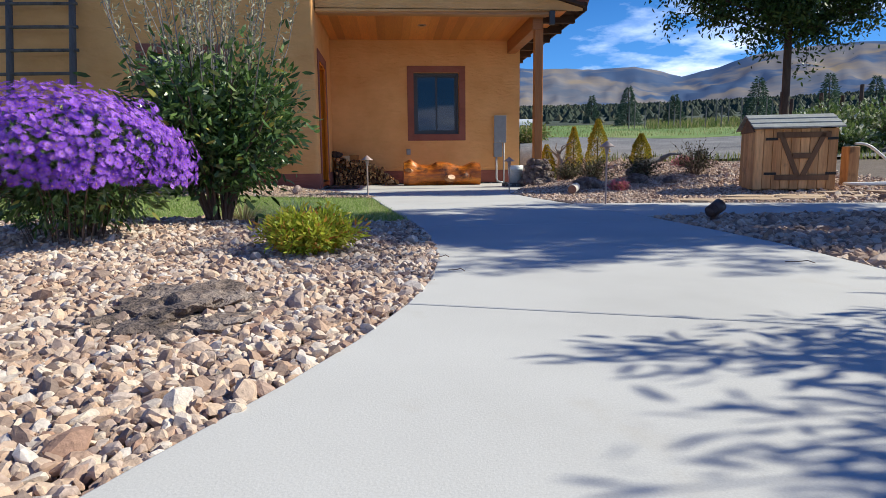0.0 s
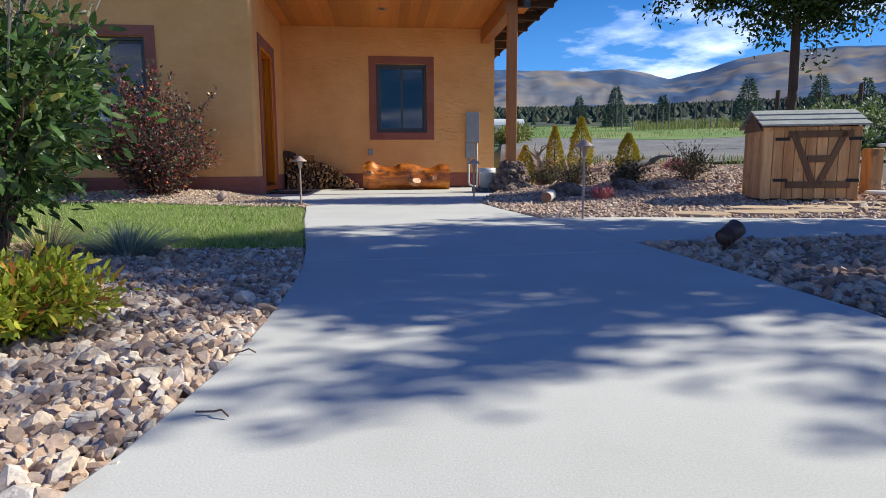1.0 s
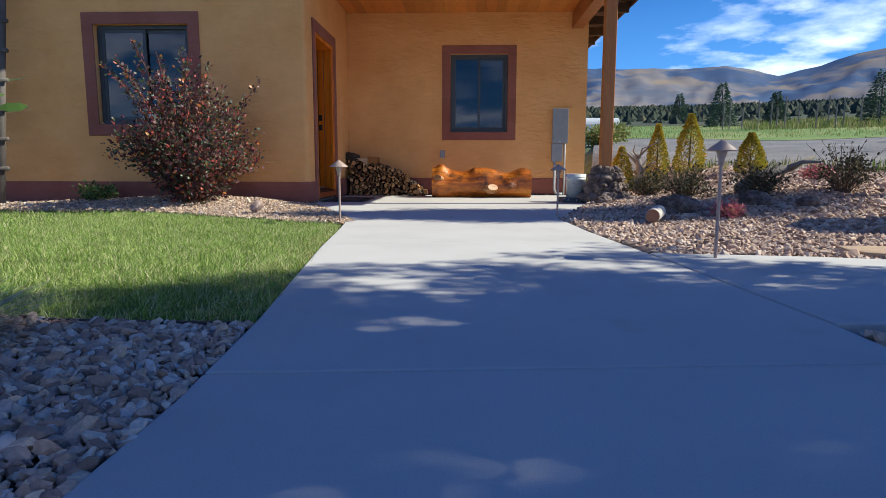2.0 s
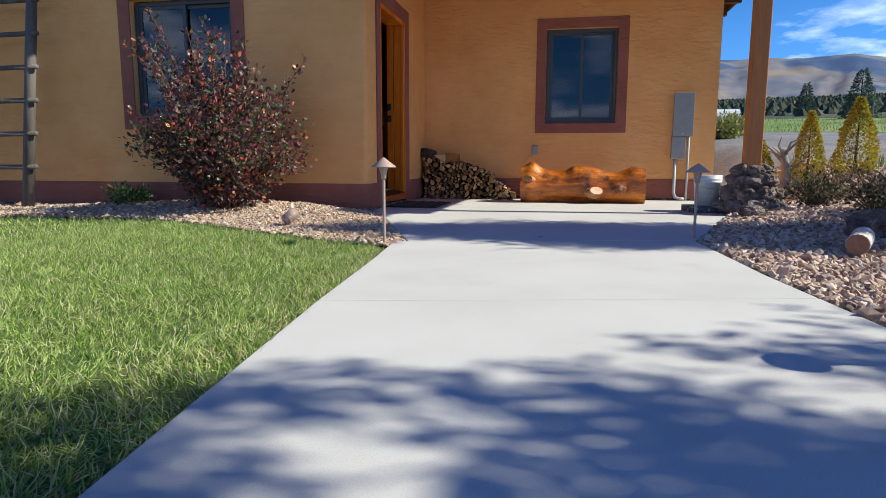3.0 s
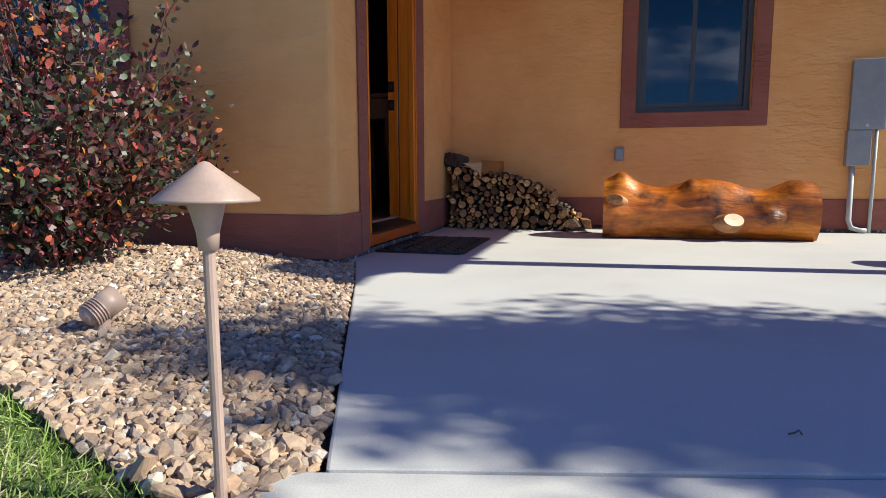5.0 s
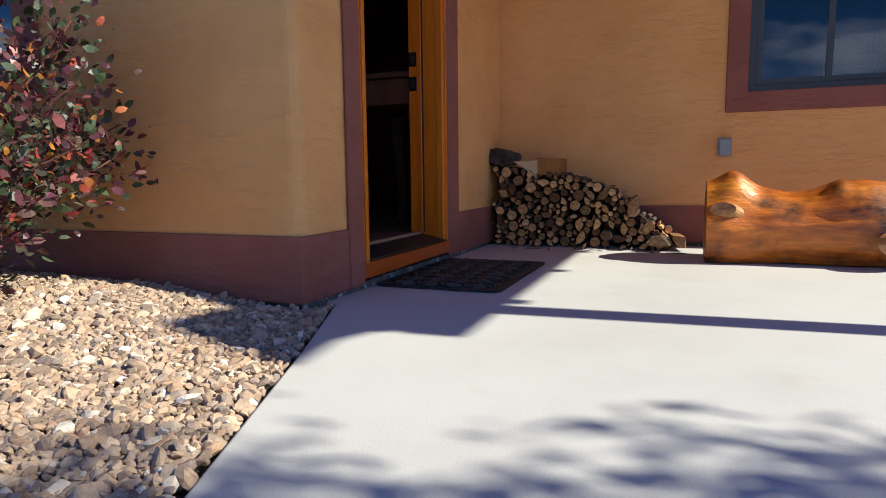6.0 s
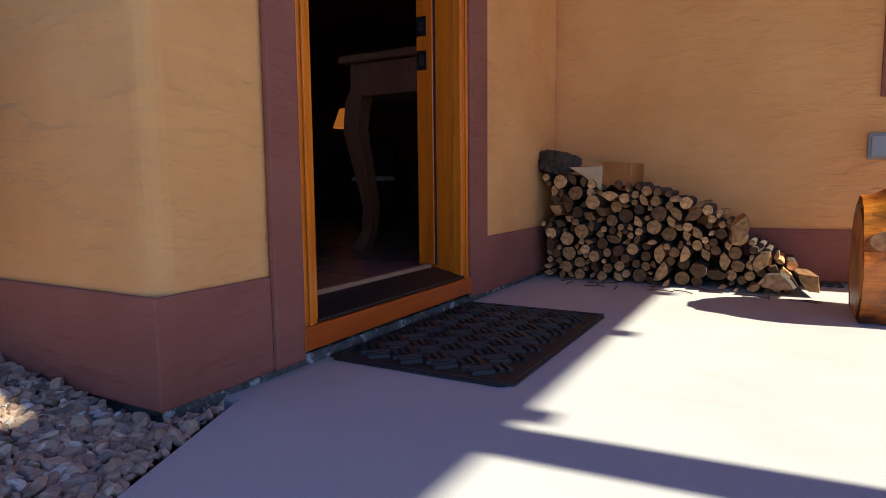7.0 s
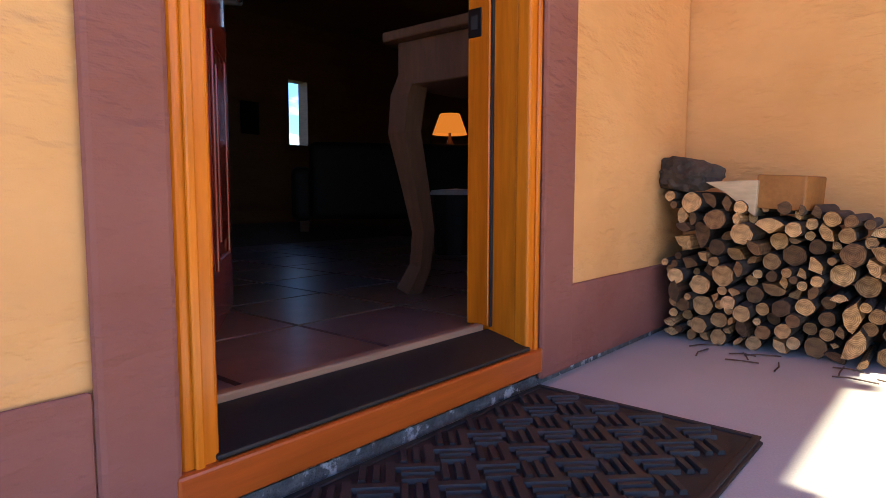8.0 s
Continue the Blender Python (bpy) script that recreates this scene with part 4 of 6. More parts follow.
# ---- doormat ----
def doormat():
    e = empty("doormat", "black rubber doormat with raised basket-weave ribs before the door", "doormat")
    x0, x1, y0, y1 = -0.008, 0.552, 11.325, 12.225
    base = part("base", prism([(x0 + 0.03, y0), (x1 - 0.03, y0), (x1, y0 + 0.03), (x1, y1 - 0.03), (x1 - 0.03, y1), (x0 + 0.03, y1), (x0, y1 - 0.03), (x0, y0 + 0.03)], 0.001, 0.007), RUBBER, e)
    bevel(base, 0.003, 2)
    ribs, c = bmesh.new(), 0.075
    u = Vector((math.sqrt(0.5), math.sqrt(0.5), 0))
    w = Vector((-u.y, u.x, 0))
    mid = Vector(((x0 + x1) / 2, (y0 + y1) / 2, 0))
    for i in range(-12, 13):
        for j in range(-12, 13):
            a, b = (u, w) if (i + j) % 2 else (w, u)
            for k in (-1, 0, 1):
                p = mid + u * (i * c) + w * (j * c) + b * (k * c / 3)
                half, grow = (0.56, 1.0) if k == 1 else (0.40, 0.68)
                lo, hi = p - a * c * half, p + a * c * half
                if all(x0 + 0.028 < q.x < x1 - 0.028 and y0 + 0.028 < q.y < y1 - 0.028 for q in (lo, hi)):
                    vs = [[ribs.verts.new(q + s * b * wd * grow + Vector((0, 0, z))) for q in (lo, hi) for s in (-1, 1)] for wd, z in ((0.0118, 0.006), (0.0080, 0.0165))]
                    f, t = vs
                    for q in ((f[0], f[1], t[1], t[0]), (f[1], f[3], t[3], t[1]), (f[3], f[2], t[2], t[3]), (f[2], f[0], t[0], t[2]), (t[0], t[1], t[3], t[2])):
                        ribs.faces.new(q)
    bmesh.ops.recalc_face_normals(ribs, faces=ribs.faces)
    # ribs a little lighter than the base sheet
    part("rib_pattern", ribs, surface("lighter rubber ribs", [(0.024, 0.022, 0.022), (0.044, 0.041, 0.040)], 12.0, 0.6, 0.4, 300.0, 0.001, fine=0.3), e)
    bevel(part("rim", cells([x0 + 0.008, x0 + 0.024, x1 - 0.024, x1 - 0.008], [y0 + 0.008, y0 + 0.024, y1 - 0.024, y1 - 0.008], [0.006, 0.0115],
                            lambda a, b, c: not (x0 + 0.024 < a < x1 - 0.024 and y0 + 0.024 < b < y1 - 0.024)), RUBBER, e), 0.003, 2)


doormat()

def rock_mesh(seed, rx, ry, rz, sub=3, rough=0.16, clip=7):
    r = random.Random(seed)
    bm = bmesh.new()
    bmesh.ops.create_icosphere(bm, subdivisions=sub, radius=1.0)
    planes = [(Vector((r.gauss(0, 1), r.gauss(0, 1), r.gauss(0, 1))).normalized(), r.uniform(0.62, 0.88)) for _ in range(clip)]
    off = Vector((r.uniform(0, 50), r.uniform(0, 50), r.uniform(0, 50)))
    for v in bm.verts:
        for n, h in planes:
            d = v.co.dot(n) - h
            if d > 0:
                v.co -= n * d * 0.85
        v.co *= 1 + rough * noise.noise(v.co * 2.2 + off) + rough * 0.6 * noise.noise(v.co * 6.0 + off)
        v.co = Vector((v.co.x * rx, v.co.y * ry, v.co.z * rz))
    return bm


# ---- firewood ----

def wood_material(name, lo, hi):
    """Cut ends: growth rings round the log's own axis, varied from log to log."""
    m, nt, ln, b = base_mat(name, 0.85)
    tc = nt.new("ShaderNodeTexCoord").outputs["Object"]
    mp = nt.new("ShaderNodeMapping")
    mp.inputs["Scale"].default_value = (1, 0.0, 1)
    ln.new(tc, mp.inputs["Vector"])
    w = nt.new("ShaderNodeTexWave")
    w.wave_type, w.rings_direction = "RINGS", "SPHERICAL"
    w.inputs["Scale"].default_value, w.inputs["Distortion"].default_value, w.inputs["Detail"].default_value = 60.0, 3.0, 3.0
    ln.new(mp.outputs["Vector"], w.inputs["Vector"])
    r = ramp_node(nt, ln, w.outputs["Fac"], [(0.2, lo), (0.8, hi)])
    n = noise_node(nt, ln, tc, 45.0, 5.0)
    nr = ramp_node(nt, ln, n.outputs["Fac"], [(0.38, (0.30, 0.25, 0.2)), (0.6, (1.15, 1.15, 1.15))])
    mx = nt.new("ShaderNodeMixRGB")
    mx.blend_type, mx.inputs[0].default_value = "MULTIPLY", 0.7
    ln.new(r.outputs["Color"], mx.inputs[1])
    ln.new(nr.outputs["Color"], mx.inputs[2])
    o = nt.new("ShaderNodeObjectInfo")
    orr = ramp_node(nt, ln, o.outputs["Random"], [(0.0, (0.20, 0.15, 0.12)), (0.3, (0.50, 0.38, 0.28)), (0.55, (1.0, 0.84, 0.62)), (1.0, (1.55, 1.4, 1.2))])
    m2 = nt.new("ShaderNodeMixRGB")
    m2.blend_type, m2.inputs[0].default_value = "MULTIPLY", 1.0
    ln.new(mx.outputs["Color"], m2.inputs[1])
    ln.new(orr.outputs["Color"], m2.inputs[2])
    ln.new(m2.outputs["Color"], b.inputs["Base Color"])
    bp = nt.new("ShaderNodeBump")
    bp.inputs["Strength"].default_value, bp.inputs["Distance"].default_value = 0.6, 0.004
    ln.new(n.outputs["Fac"], bp.inputs["Height"])
    ln.new(bp.outputs["Normal"], b.inputs["Normal"])
    return m


CUT = wood_material("cut firewood end", (0.40, 0.23, 0.10), (0.62, 0.42, 0.21))


def billet(radius, length, split, seed):
    """A piece of firewood along y, front end at y = 0; split ones are wedges."""
    r = random.Random(seed)
    n = 14
    if split:
        a0, span = r.uniform(0, 6.28), r.uniform(1.5, 2.9)
        ring = [(0.0, 0.0)] + [(math.cos(a0 + span * k / 7) * (1 + r.uniform(-.06, .06)), math.sin(a0 + span * k / 7) * (1 + r.uniform(-.06, .06))) for k in range(8)]
        cx, cy = sum(p[0] for p in ring) / 9, sum(p[1] for p in ring) / 9
        ring = [((x - cx) * 1.45, (z - cy) * 1.45) for x, z in ring]
    else:
        ring = [(math.cos(6.283 * k / n) * (1 + r.uniform(-.09, .09)), math.sin(6.283 * k / n) * (1 + r.uniform(-.09, .09))) for k in range(n)]
    bm = bmesh.new()
    lean = r.uniform(-0.15, 0.15)
    rows = []
    for y, s in ((0.0, 0.95), (0.006, 1.0), (length * 0.5, 1.0), (length, 0.97)):
        rows.append([bm.verts.new((x * radius * s * (1 + r.uniform(-.03, .03)) , y + lean * z * radius * (y < 0.01), z * radius * s * (1 + r.uniform(-.03, .03)))) for x, z in ring])
    for p, q in zip(rows, rows[1:]):
        for k in range(len(ring)):
            f = bm.faces.new((p[k], p[(k + 1) % len(ring)], q[(k + 1) % len(ring)], q[k]))
            f.material_index = 1 if (split and k in (0, len(ring) - 1)) is False else 0
    for row in (rows[0][::-1], rows[-1]):
        bm.faces.new(row).material_index = 0
    bmesh.ops.recalc_face_normals(bm, faces=bm.faces)
    return bm


def woodpile():
    r = random.Random(5)
    placed = []

    def top(x):
        return float(np.interp(x, [-0.02, 0.5, 0.8, 0.98, 1.12], [0.55, 0.50, 0.40, 0.25, 0.15]))

    fails = 0
    while fails < 240 and len(placed) < 190:
        rad = r.choice([0.013, 0.016, 0.019, 0.022, 0.025, 0.029, 0.036])
        best = None
        for _ in range(26):
            x = r.uniform(0.02 + rad, 1.15)
            z = rad
            for ox, oz, orr, _s in placed:
                d = abs(x - ox)
                if d < rad + orr:
                    z = max(z, oz + math.sqrt((rad + orr) ** 2 - d * d))
            if z + rad < top(x) and (best is None or z < best[1]):
                best = (x, z)
        if best is None:
            fails += 1
            continue
        placed.append((*best, rad, r.random() < 0.42))
    for k, (x, z, rad, split) in enumerate(placed):
        ob = part("firewood_log", billet(rad * 0.99, r.uniform(0.24, 0.30), split, k), CUT)
        ob.data.materials.append(BARK)
        ob.location = (x, r.uniform(12.965, 13.07) if x < 0.95 else r.uniform(12.95, 13.05), z)
        ob.rotation_euler = (0, 0, r.uniform(-0.06, 0.06))
        tagged(ob, "split firewood wedge with pale face in the stack" if split else "round firewood log with dark bark in the stack", "firewood", "stacked firewood by the door")


woodpile()
# larger pieces lying on the stack
for name, rad, x, y, z, split, turn, label in (
                                               ("firewood_log", 0.05, 0.95, 12.92, 0.275, True, (0, 0, 0.1), "split pale firewood wedge leaning on the stack end"),
                                               ("firewood_log", 0.048, 1.08, 12.90, 0.07, True, (0, 0.6, -0.2), "split pale firewood wedge leaning on the stack end"),
                                               ("firewood_log", 0.05, 1.20, 12.95, 0.055, True, (0, 0.2, 0.15), "split pale firewood wedge leaning on the stack end"),
                                               ("firewood_log", 0.04, 1.02, 12.92, 0.15, True, (0, -0.5, 0.1), "split pale firewood wedge leaning on the stack end")):
    ob = part(name, billet(rad, 0.26, split, int(x * 100)), CUT)
    ob.data.materials.append(BARK)
    ob.location, ob.rotation_euler = (x, y, z), turn
    tagged(ob, label, "firewood", "stacked firewood by the door")
chunk = part("firewood_log", rock_mesh(31, 0.115, 0.11, 0.075, 4, 0.2, 5), BARK)
chunk.matrix_basis = pose(0.075, 13.10, 0.585, 0, 8, 20)
tagged(chunk, "thick dark bark chunk lying on the stack", "firewood", "stacked firewood by the door")
for k in range(16):
    s = random.Random(k)
    x = s.uniform(0.05, 1.25)
    st = part("wood_splinter", tube([(-0.04, 0, 0.004), (0.0, 0.01 * s.uniform(-1, 1), 0.007), (s.uniform(0.03, 0.09), 0, 0.004)], 0.0025, 5), STICK)
    st.matrix_basis = pose(x, s.uniform(12.82, 12.97), 0.0, 0, 0, s.uniform(0, 180))
    tagged(st, "thin dry bark splinter fallen before the firewood", "splinter", "splinters by the firewood")
PALE = surface("fresh sawn pine", [(0.55, 0.38, 0.20), (0.70, 0.53, 0.32)], 5.0, 0.7, 0.2, 70.0, 0.002, stretch=(0.2, 1, 1))
wedge = bmesh.new()
v = [wedge.verts.new((c[0] - 0.03, c[1], c[2] + 0.03)) for c in ((0.19, 13.0, 0.53), (0.355, 13.0, 0.535), (0.35, 13.0, 0.415), (0.26, 13.0, 0.49), (0.19, 13.2, 0.53), (0.355, 13.2, 0.535), (0.35, 13.2, 0.415), (0.26, 13.2, 0.49))]
for q in ((3, 2, 1, 0), (4, 5, 6, 7), (0, 1, 5, 4), (1, 2, 6, 5), (2, 3, 7, 6), (3, 0, 4, 7)):
    wedge.faces.new([v[i] for i in q])
bmesh.ops.recalc_face_normals(wedge, faces=wedge.faces)
tagged(bevel(part("timber_offcut", wedge, PALE), 0.003, 1), "pale sawn timber wedge on the firewood", "firewood")
blk = tagged(bevel(part("timber_block", box(-0.075, 0.075, -0.09, 0.09, -0.055, 0.055), surface("amber sawn block", [(0.28, 0.105, 0.018), (0.42, 0.18, 0.04)], 5.0, 0.6, 0.3, 70.0, 0.002)), 0.006, 2), "amber sawn timber block on the firewood", "firewood")
blk.matrix_basis = pose(0.40, 13.10, 0.525, 0, 3, -8)


# ---- log bench ----
def log_bench():
    e = empty("log_bench", "varnished orange tree-trunk bench with knots on the porch", "bench")
    nu, nv = 90, 48
    bm, rows = bmesh.new(), []
    for i in range(nu + 1):
        u = i / nu
        x = 1.335 + 1.42 * u
        row = []
        for j in range(nv):
            a = 2 * math.pi * j / nv
            r = 0.195 + 0.012 * math.sin(5 * u + 1) + 0.03 * max(0, 1 - u * 6)
            n1 = noise.noise(Vector((u * 5, math.cos(a) * 1.1, math.sin(a) * 1.1)))
            n2 = noise.noise(Vector((u * 5, math.cos(a) * 4.5, math.sin(a) * 4.5 + 7)))
            r *= 1 + 0.15 * n1 + 0.06 * n2
            for ku, ka, amp, su, sa in ((0.09, 1.75, 0.085, 0.065, 0.6), (0.50, 1.75, 0.060, 0.14, 0.55), (0.42, 1.9, 0.022, 0.03, 0.25), (0.92, 1.6, 0.050, 0.085, 0.5), (0.60, -2.65, 0.070, 0.07, 0.35), (0.78, -3.0, 0.035, 0.05, 0.35), (0.05, -3.5, 0.03, 0.05, 0.3), (0.29, 1.7, -0.020, 0.10, 0.8), (0.76, 1.7, -0.018, 0.08, 0.8)):
                da = (a - ka + math.pi) % (2 * math.pi) - math.pi
                r += amp * math.exp(-((u - ku) / su) ** 2 - (da / sa) ** 2)
            z = 0.185 + r * math.sin(a)
            if z < 0.03:
                z = 0.002 + max(0.0, z) * 0.3
            row.append(bm.verts.new((x, 12.66 + r * 1.02 * math.cos(a), z)))
        rows.append(row)
    for p, q in zip(rows, rows[1:]):
        for j in range(nv):
            bm.faces.new((p[j], p[(j + 1) % nv], q[(j + 1) % nv], q[j]))
    bmesh.ops.recalc_face_normals(bm, faces=bm.faces)
    part("trunk", bm, LOG_WOOD, e, smooth=True)
    for x, sgn in ((1.338, -1), (2.752, 1)):
        cap = bmesh.new()
        ring = []
        for j in range(nv):
            a = 2 * math.pi * j / nv
            rr = 0.185 if sgn > 0 else 0.20
            ring.append(cap.verts.new((x + 0.004 * sgn, 12.66 + rr * math.cos(a), max(0.004, 0.185 + rr * math.sin(a)))))
        back = [cap.verts.new((v.co.x - 0.02 * sgn, v.co.y, v.co.z)) for v in ring]
        cap.faces.new(ring)
        for j in range(nv):
            cap.faces.new((ring[j], ring[(j + 1) % nv], back[(j + 1) % nv], back[j]))
        bmesh.ops.recalc_face_normals(cap, faces=cap.faces)
        part("sawn_end", cap, LOG_WOOD, e)
    for x, y, z, r, tilt, sq in ((2.20, 12.405, 0.150, 0.060, (62, 0, 30), (1.35, 0.8)), (1.41, 12.44, 0.285, 0.050, (66, 0, -14), (1.25, 0.75))):
        k = part("knot", lathe([(r * 1.5, -0.06), (r * 1.12, -0.008), (r * 1.02, 0.004), (r * 0.97, 0.006), (0.0, 0.004)], 22), LOG_END, e, "pale sawn knot")
        k.matrix_basis = pose(x, y, z, *tilt) @ Matrix.Diagonal((*sq, 1, 1))


log_bench()


# ---- wall fixtures ----
def meter_box():
    e = empty("meter_box", "grey electrical box with conduits on the stucco wall", "electrical box")
    bevel(part("cabinet", box(3.142, 3.365, 13.262, 13.329, 0.80, 1.315), METAL_GREY, e), 0.006, 2)
    bevel(part("cover", box(3.134, 3.373, 13.248, 13.261, 0.795, 1.32), METAL_GREY, e), 0.005, 2)
    bevel(part("junction_box", box(3.132, 3.297, 13.262, 13.329, 0.52, 0.793), METAL_GREY, e), 0.006, 2)
    part("latch", box(3.24, 3.26, 13.242, 13.248, 0.815, 0.835), STEEL, e)
    part("conduit", tube([(3.185, 13.29, 0.53), (3.185, 13.28, 0.10), (3.205, 13.28, 0.04), (3.265, 13.28, 0.022), (3.31, 13.28, 0.020)], 0.020, 12), PVC, e, smooth=True)
    part("conduit", tube([(3.335, 13.295, 0.80), (3.335, 13.295, 0.3), (3.335, 13.295, 0.003)], 0.013, 12), PVC, e, smooth=True)


meter_box()
outlet = empty("outlet_cover", "small grey weatherproof outlet cover on the stucco", "outlet")
bevel(part("plate", box(1.41, 1.49, 13.305, 13.329, 0.575, 0.69), METAL_GREY, outlet), 0.006, 2)
bevel(part("flap", box(1.42, 1.48, 13.293, 13.304, 0.583, 0.68), METAL_GREY, outlet), 0.005, 2)


# ---- porch post on its stone pier ----
pier = empty("stone_pier", "dark lava-stone pier that carries the porch post", "stone pier")
pr = random.Random(11)
for ring, (z, rad, n, size) in enumerate(((0.07, 0.20, 8, 0.125), (0.19, 0.17, 8, 0.11), (0.31, 0.14, 7, 0.10), (0.40, 0.115, 6, 0.085))):
    for k in range(n):
        a = 2 * math.pi * (k + 0.5 * (ring % 2)) / n + pr.uniform(-0.15, 0.15)
        st = part("stone", rock_mesh(100 + ring * 10 + k, size * pr.uniform(0.85, 1.2), size * pr.uniform(0.85, 1.1), size * pr.uniform(0.62, 0.85), 3, 0.3), LAVA, pier)
        st.matrix_basis = pose(3.53 + rad * math.cos(a), 11.27 + rad * math.sin(a), z, 0, 0, pr.uniform(0, 360))
part("core", lathe([(0.0, 0.0), (0.21, 0.0), (0.12, 0.44), (0.0, 0.45)], 12), LAVA, pier).location = (3.53, 11.27, 0.0)
tagged(bevel(part("porch_post", box(3.445, 3.58, 11.185, 11.32, 0.44, 2.60), POST_WOOD), 0.008, 2), "square orange-stained timber post on a stone pier", "post", kind="structure")

# ---- bucket ----
PLASTIC = palette("white plastic", [(0.0, (0.60, 0.62, 0.62)), (1.0, (0.68, 0.70, 0.70))], 0.4, 0.1, 30.0, 0, 0.002)
bucket = empty("bucket", "white plastic bucket with ribbed rim beside the pier", "bucket", at=(3.206, 11.52, 0.062))
bucket.scale = (0.92, 0.92, 0.88)
part("pail", lathe([(0.0, 0.004), (0.118, 0.0), (0.135, 0.25), (0.140, 0.252), (0.140, 0.262), (0.136, 0.264), (0.142, 0.285), (0.142, 0.295), (0.137, 0.298), (0.143, 0.33), (0.137, 0.332), (0.131, 0.325), (0.113, 0.02), (0.0, 0.02)], 28), PLASTIC, bucket, smooth=True)
part("handle", tube([(0.142 * math.cos(a), -0.142 - 0.012 + 0.0 * a, 0.30 - 0.11 * math.sin(a)) for a in (math.pi * k / 10 for k in range(11))], 0.003, 6), STEEL, bucket, "thin wire handle")


paver = bevel(part("concrete_paver", box(-0.19, 0.19, -0.16, 0.16, 0.0, 0.06), OLD_CONCRETE), 0.008, 2)
paver.matrix_basis = pose(3.206, 11.52, 0.001, 0, 0, 8)
tagged(paver, "low grey concrete paver under the white bucket", "paver")

# ---- path lights ----
def path_light(x, y, h, z, tint_label):
    e = empty("path_light", tint_label, "path light", "path lights along the walk", at=(x, y, z))
    part("stake", lathe([(0.0, -0.1), (0.0088, -0.1), (0.0088, h - 0.11), (0.0, h - 0.11)], 12), LAMP_METAL, e, smooth=False)
    part("socket", lathe([(0.0, h - 0.125), (0.014, h - 0.125), (0.016, h - 0.10), (0.026, h - 0.06), (0.028, h - 0.05), (0.0, h - 0.05)], 24), LAMP_METAL, e, smooth=True)
    part("shade", lathe([(0.0, h), (0.007, h - 0.002), (0.014, h - 0.008), (0.072, h - 0.052), (0.0735, h - 0.057), (0.070, h - 0.056), (0.03, h - 0.026), (0.0, h - 0.016)], 40), LAMP_METAL, e, "shallow conical metal shade", True)
    return e


path_light(0.811, 8.600, 0.499, 0.0, "taupe metal path light with conical shade at the lawn edge")
path_light(2.66, 9.26, 0.47, 0.0, "taupe metal path light with conical shade in the gravel")
path_light(3.09, 6.76, 0.585, 0.0, "taupe metal path light with conical shade in the gravel")


def spot_light(name, at, turn, scale, label, metal=None):
    metal = metal or LAMP_METAL
    e = empty(name, label, "spotlight", at=at)
    e.rotation_euler = (0, 0, radians(turn))
    e.scale = (scale,) * 3
    part("base", lathe([(0.0, -0.03), (0.03, -0.03), (0.028, 0.02), (0.018, 0.035), (0.0, 0.035)], 16), metal, e)
    hood = part("housing", lathe([(0.0, -0.075), (0.03, -0.07), (0.042, -0.05), (0.045, 0.0), (0.052, 0.01), (0.054, 0.07), (0.048, 0.068), (0.044, 0.02), (0.0, 0.015)], 24), metal, e, smooth=True)
    hood.matrix_basis = pose(0, 0, 0.065, 62, 0, 0)
    for k in range(5):
        f = part("cooling_fin", lathe([(0.044, -0.006), (0.051, -0.005), (0.051, 0.0), (0.044, 0.001)], 24), metal, hood)
        f.location = (0, 0, -0.045 + 0.011 * k)


spot_light("spotlight", (-0.15, 9.38, 0.015), 160, 0.82, "taupe finned garden spotlight lying in tan gravel")
spot_light("spotlight", (3.26, 5.12, 0.01), 110, 0.86, "brown garden spotlight standing in shaded stones", plain("dark bronze", (0.10, 0.055, 0.04), 0.5))


# ---- plants ----
def unit(v):
    return v / (np.linalg.norm(v, axis=-1, keepdims=True) + 1e-9)


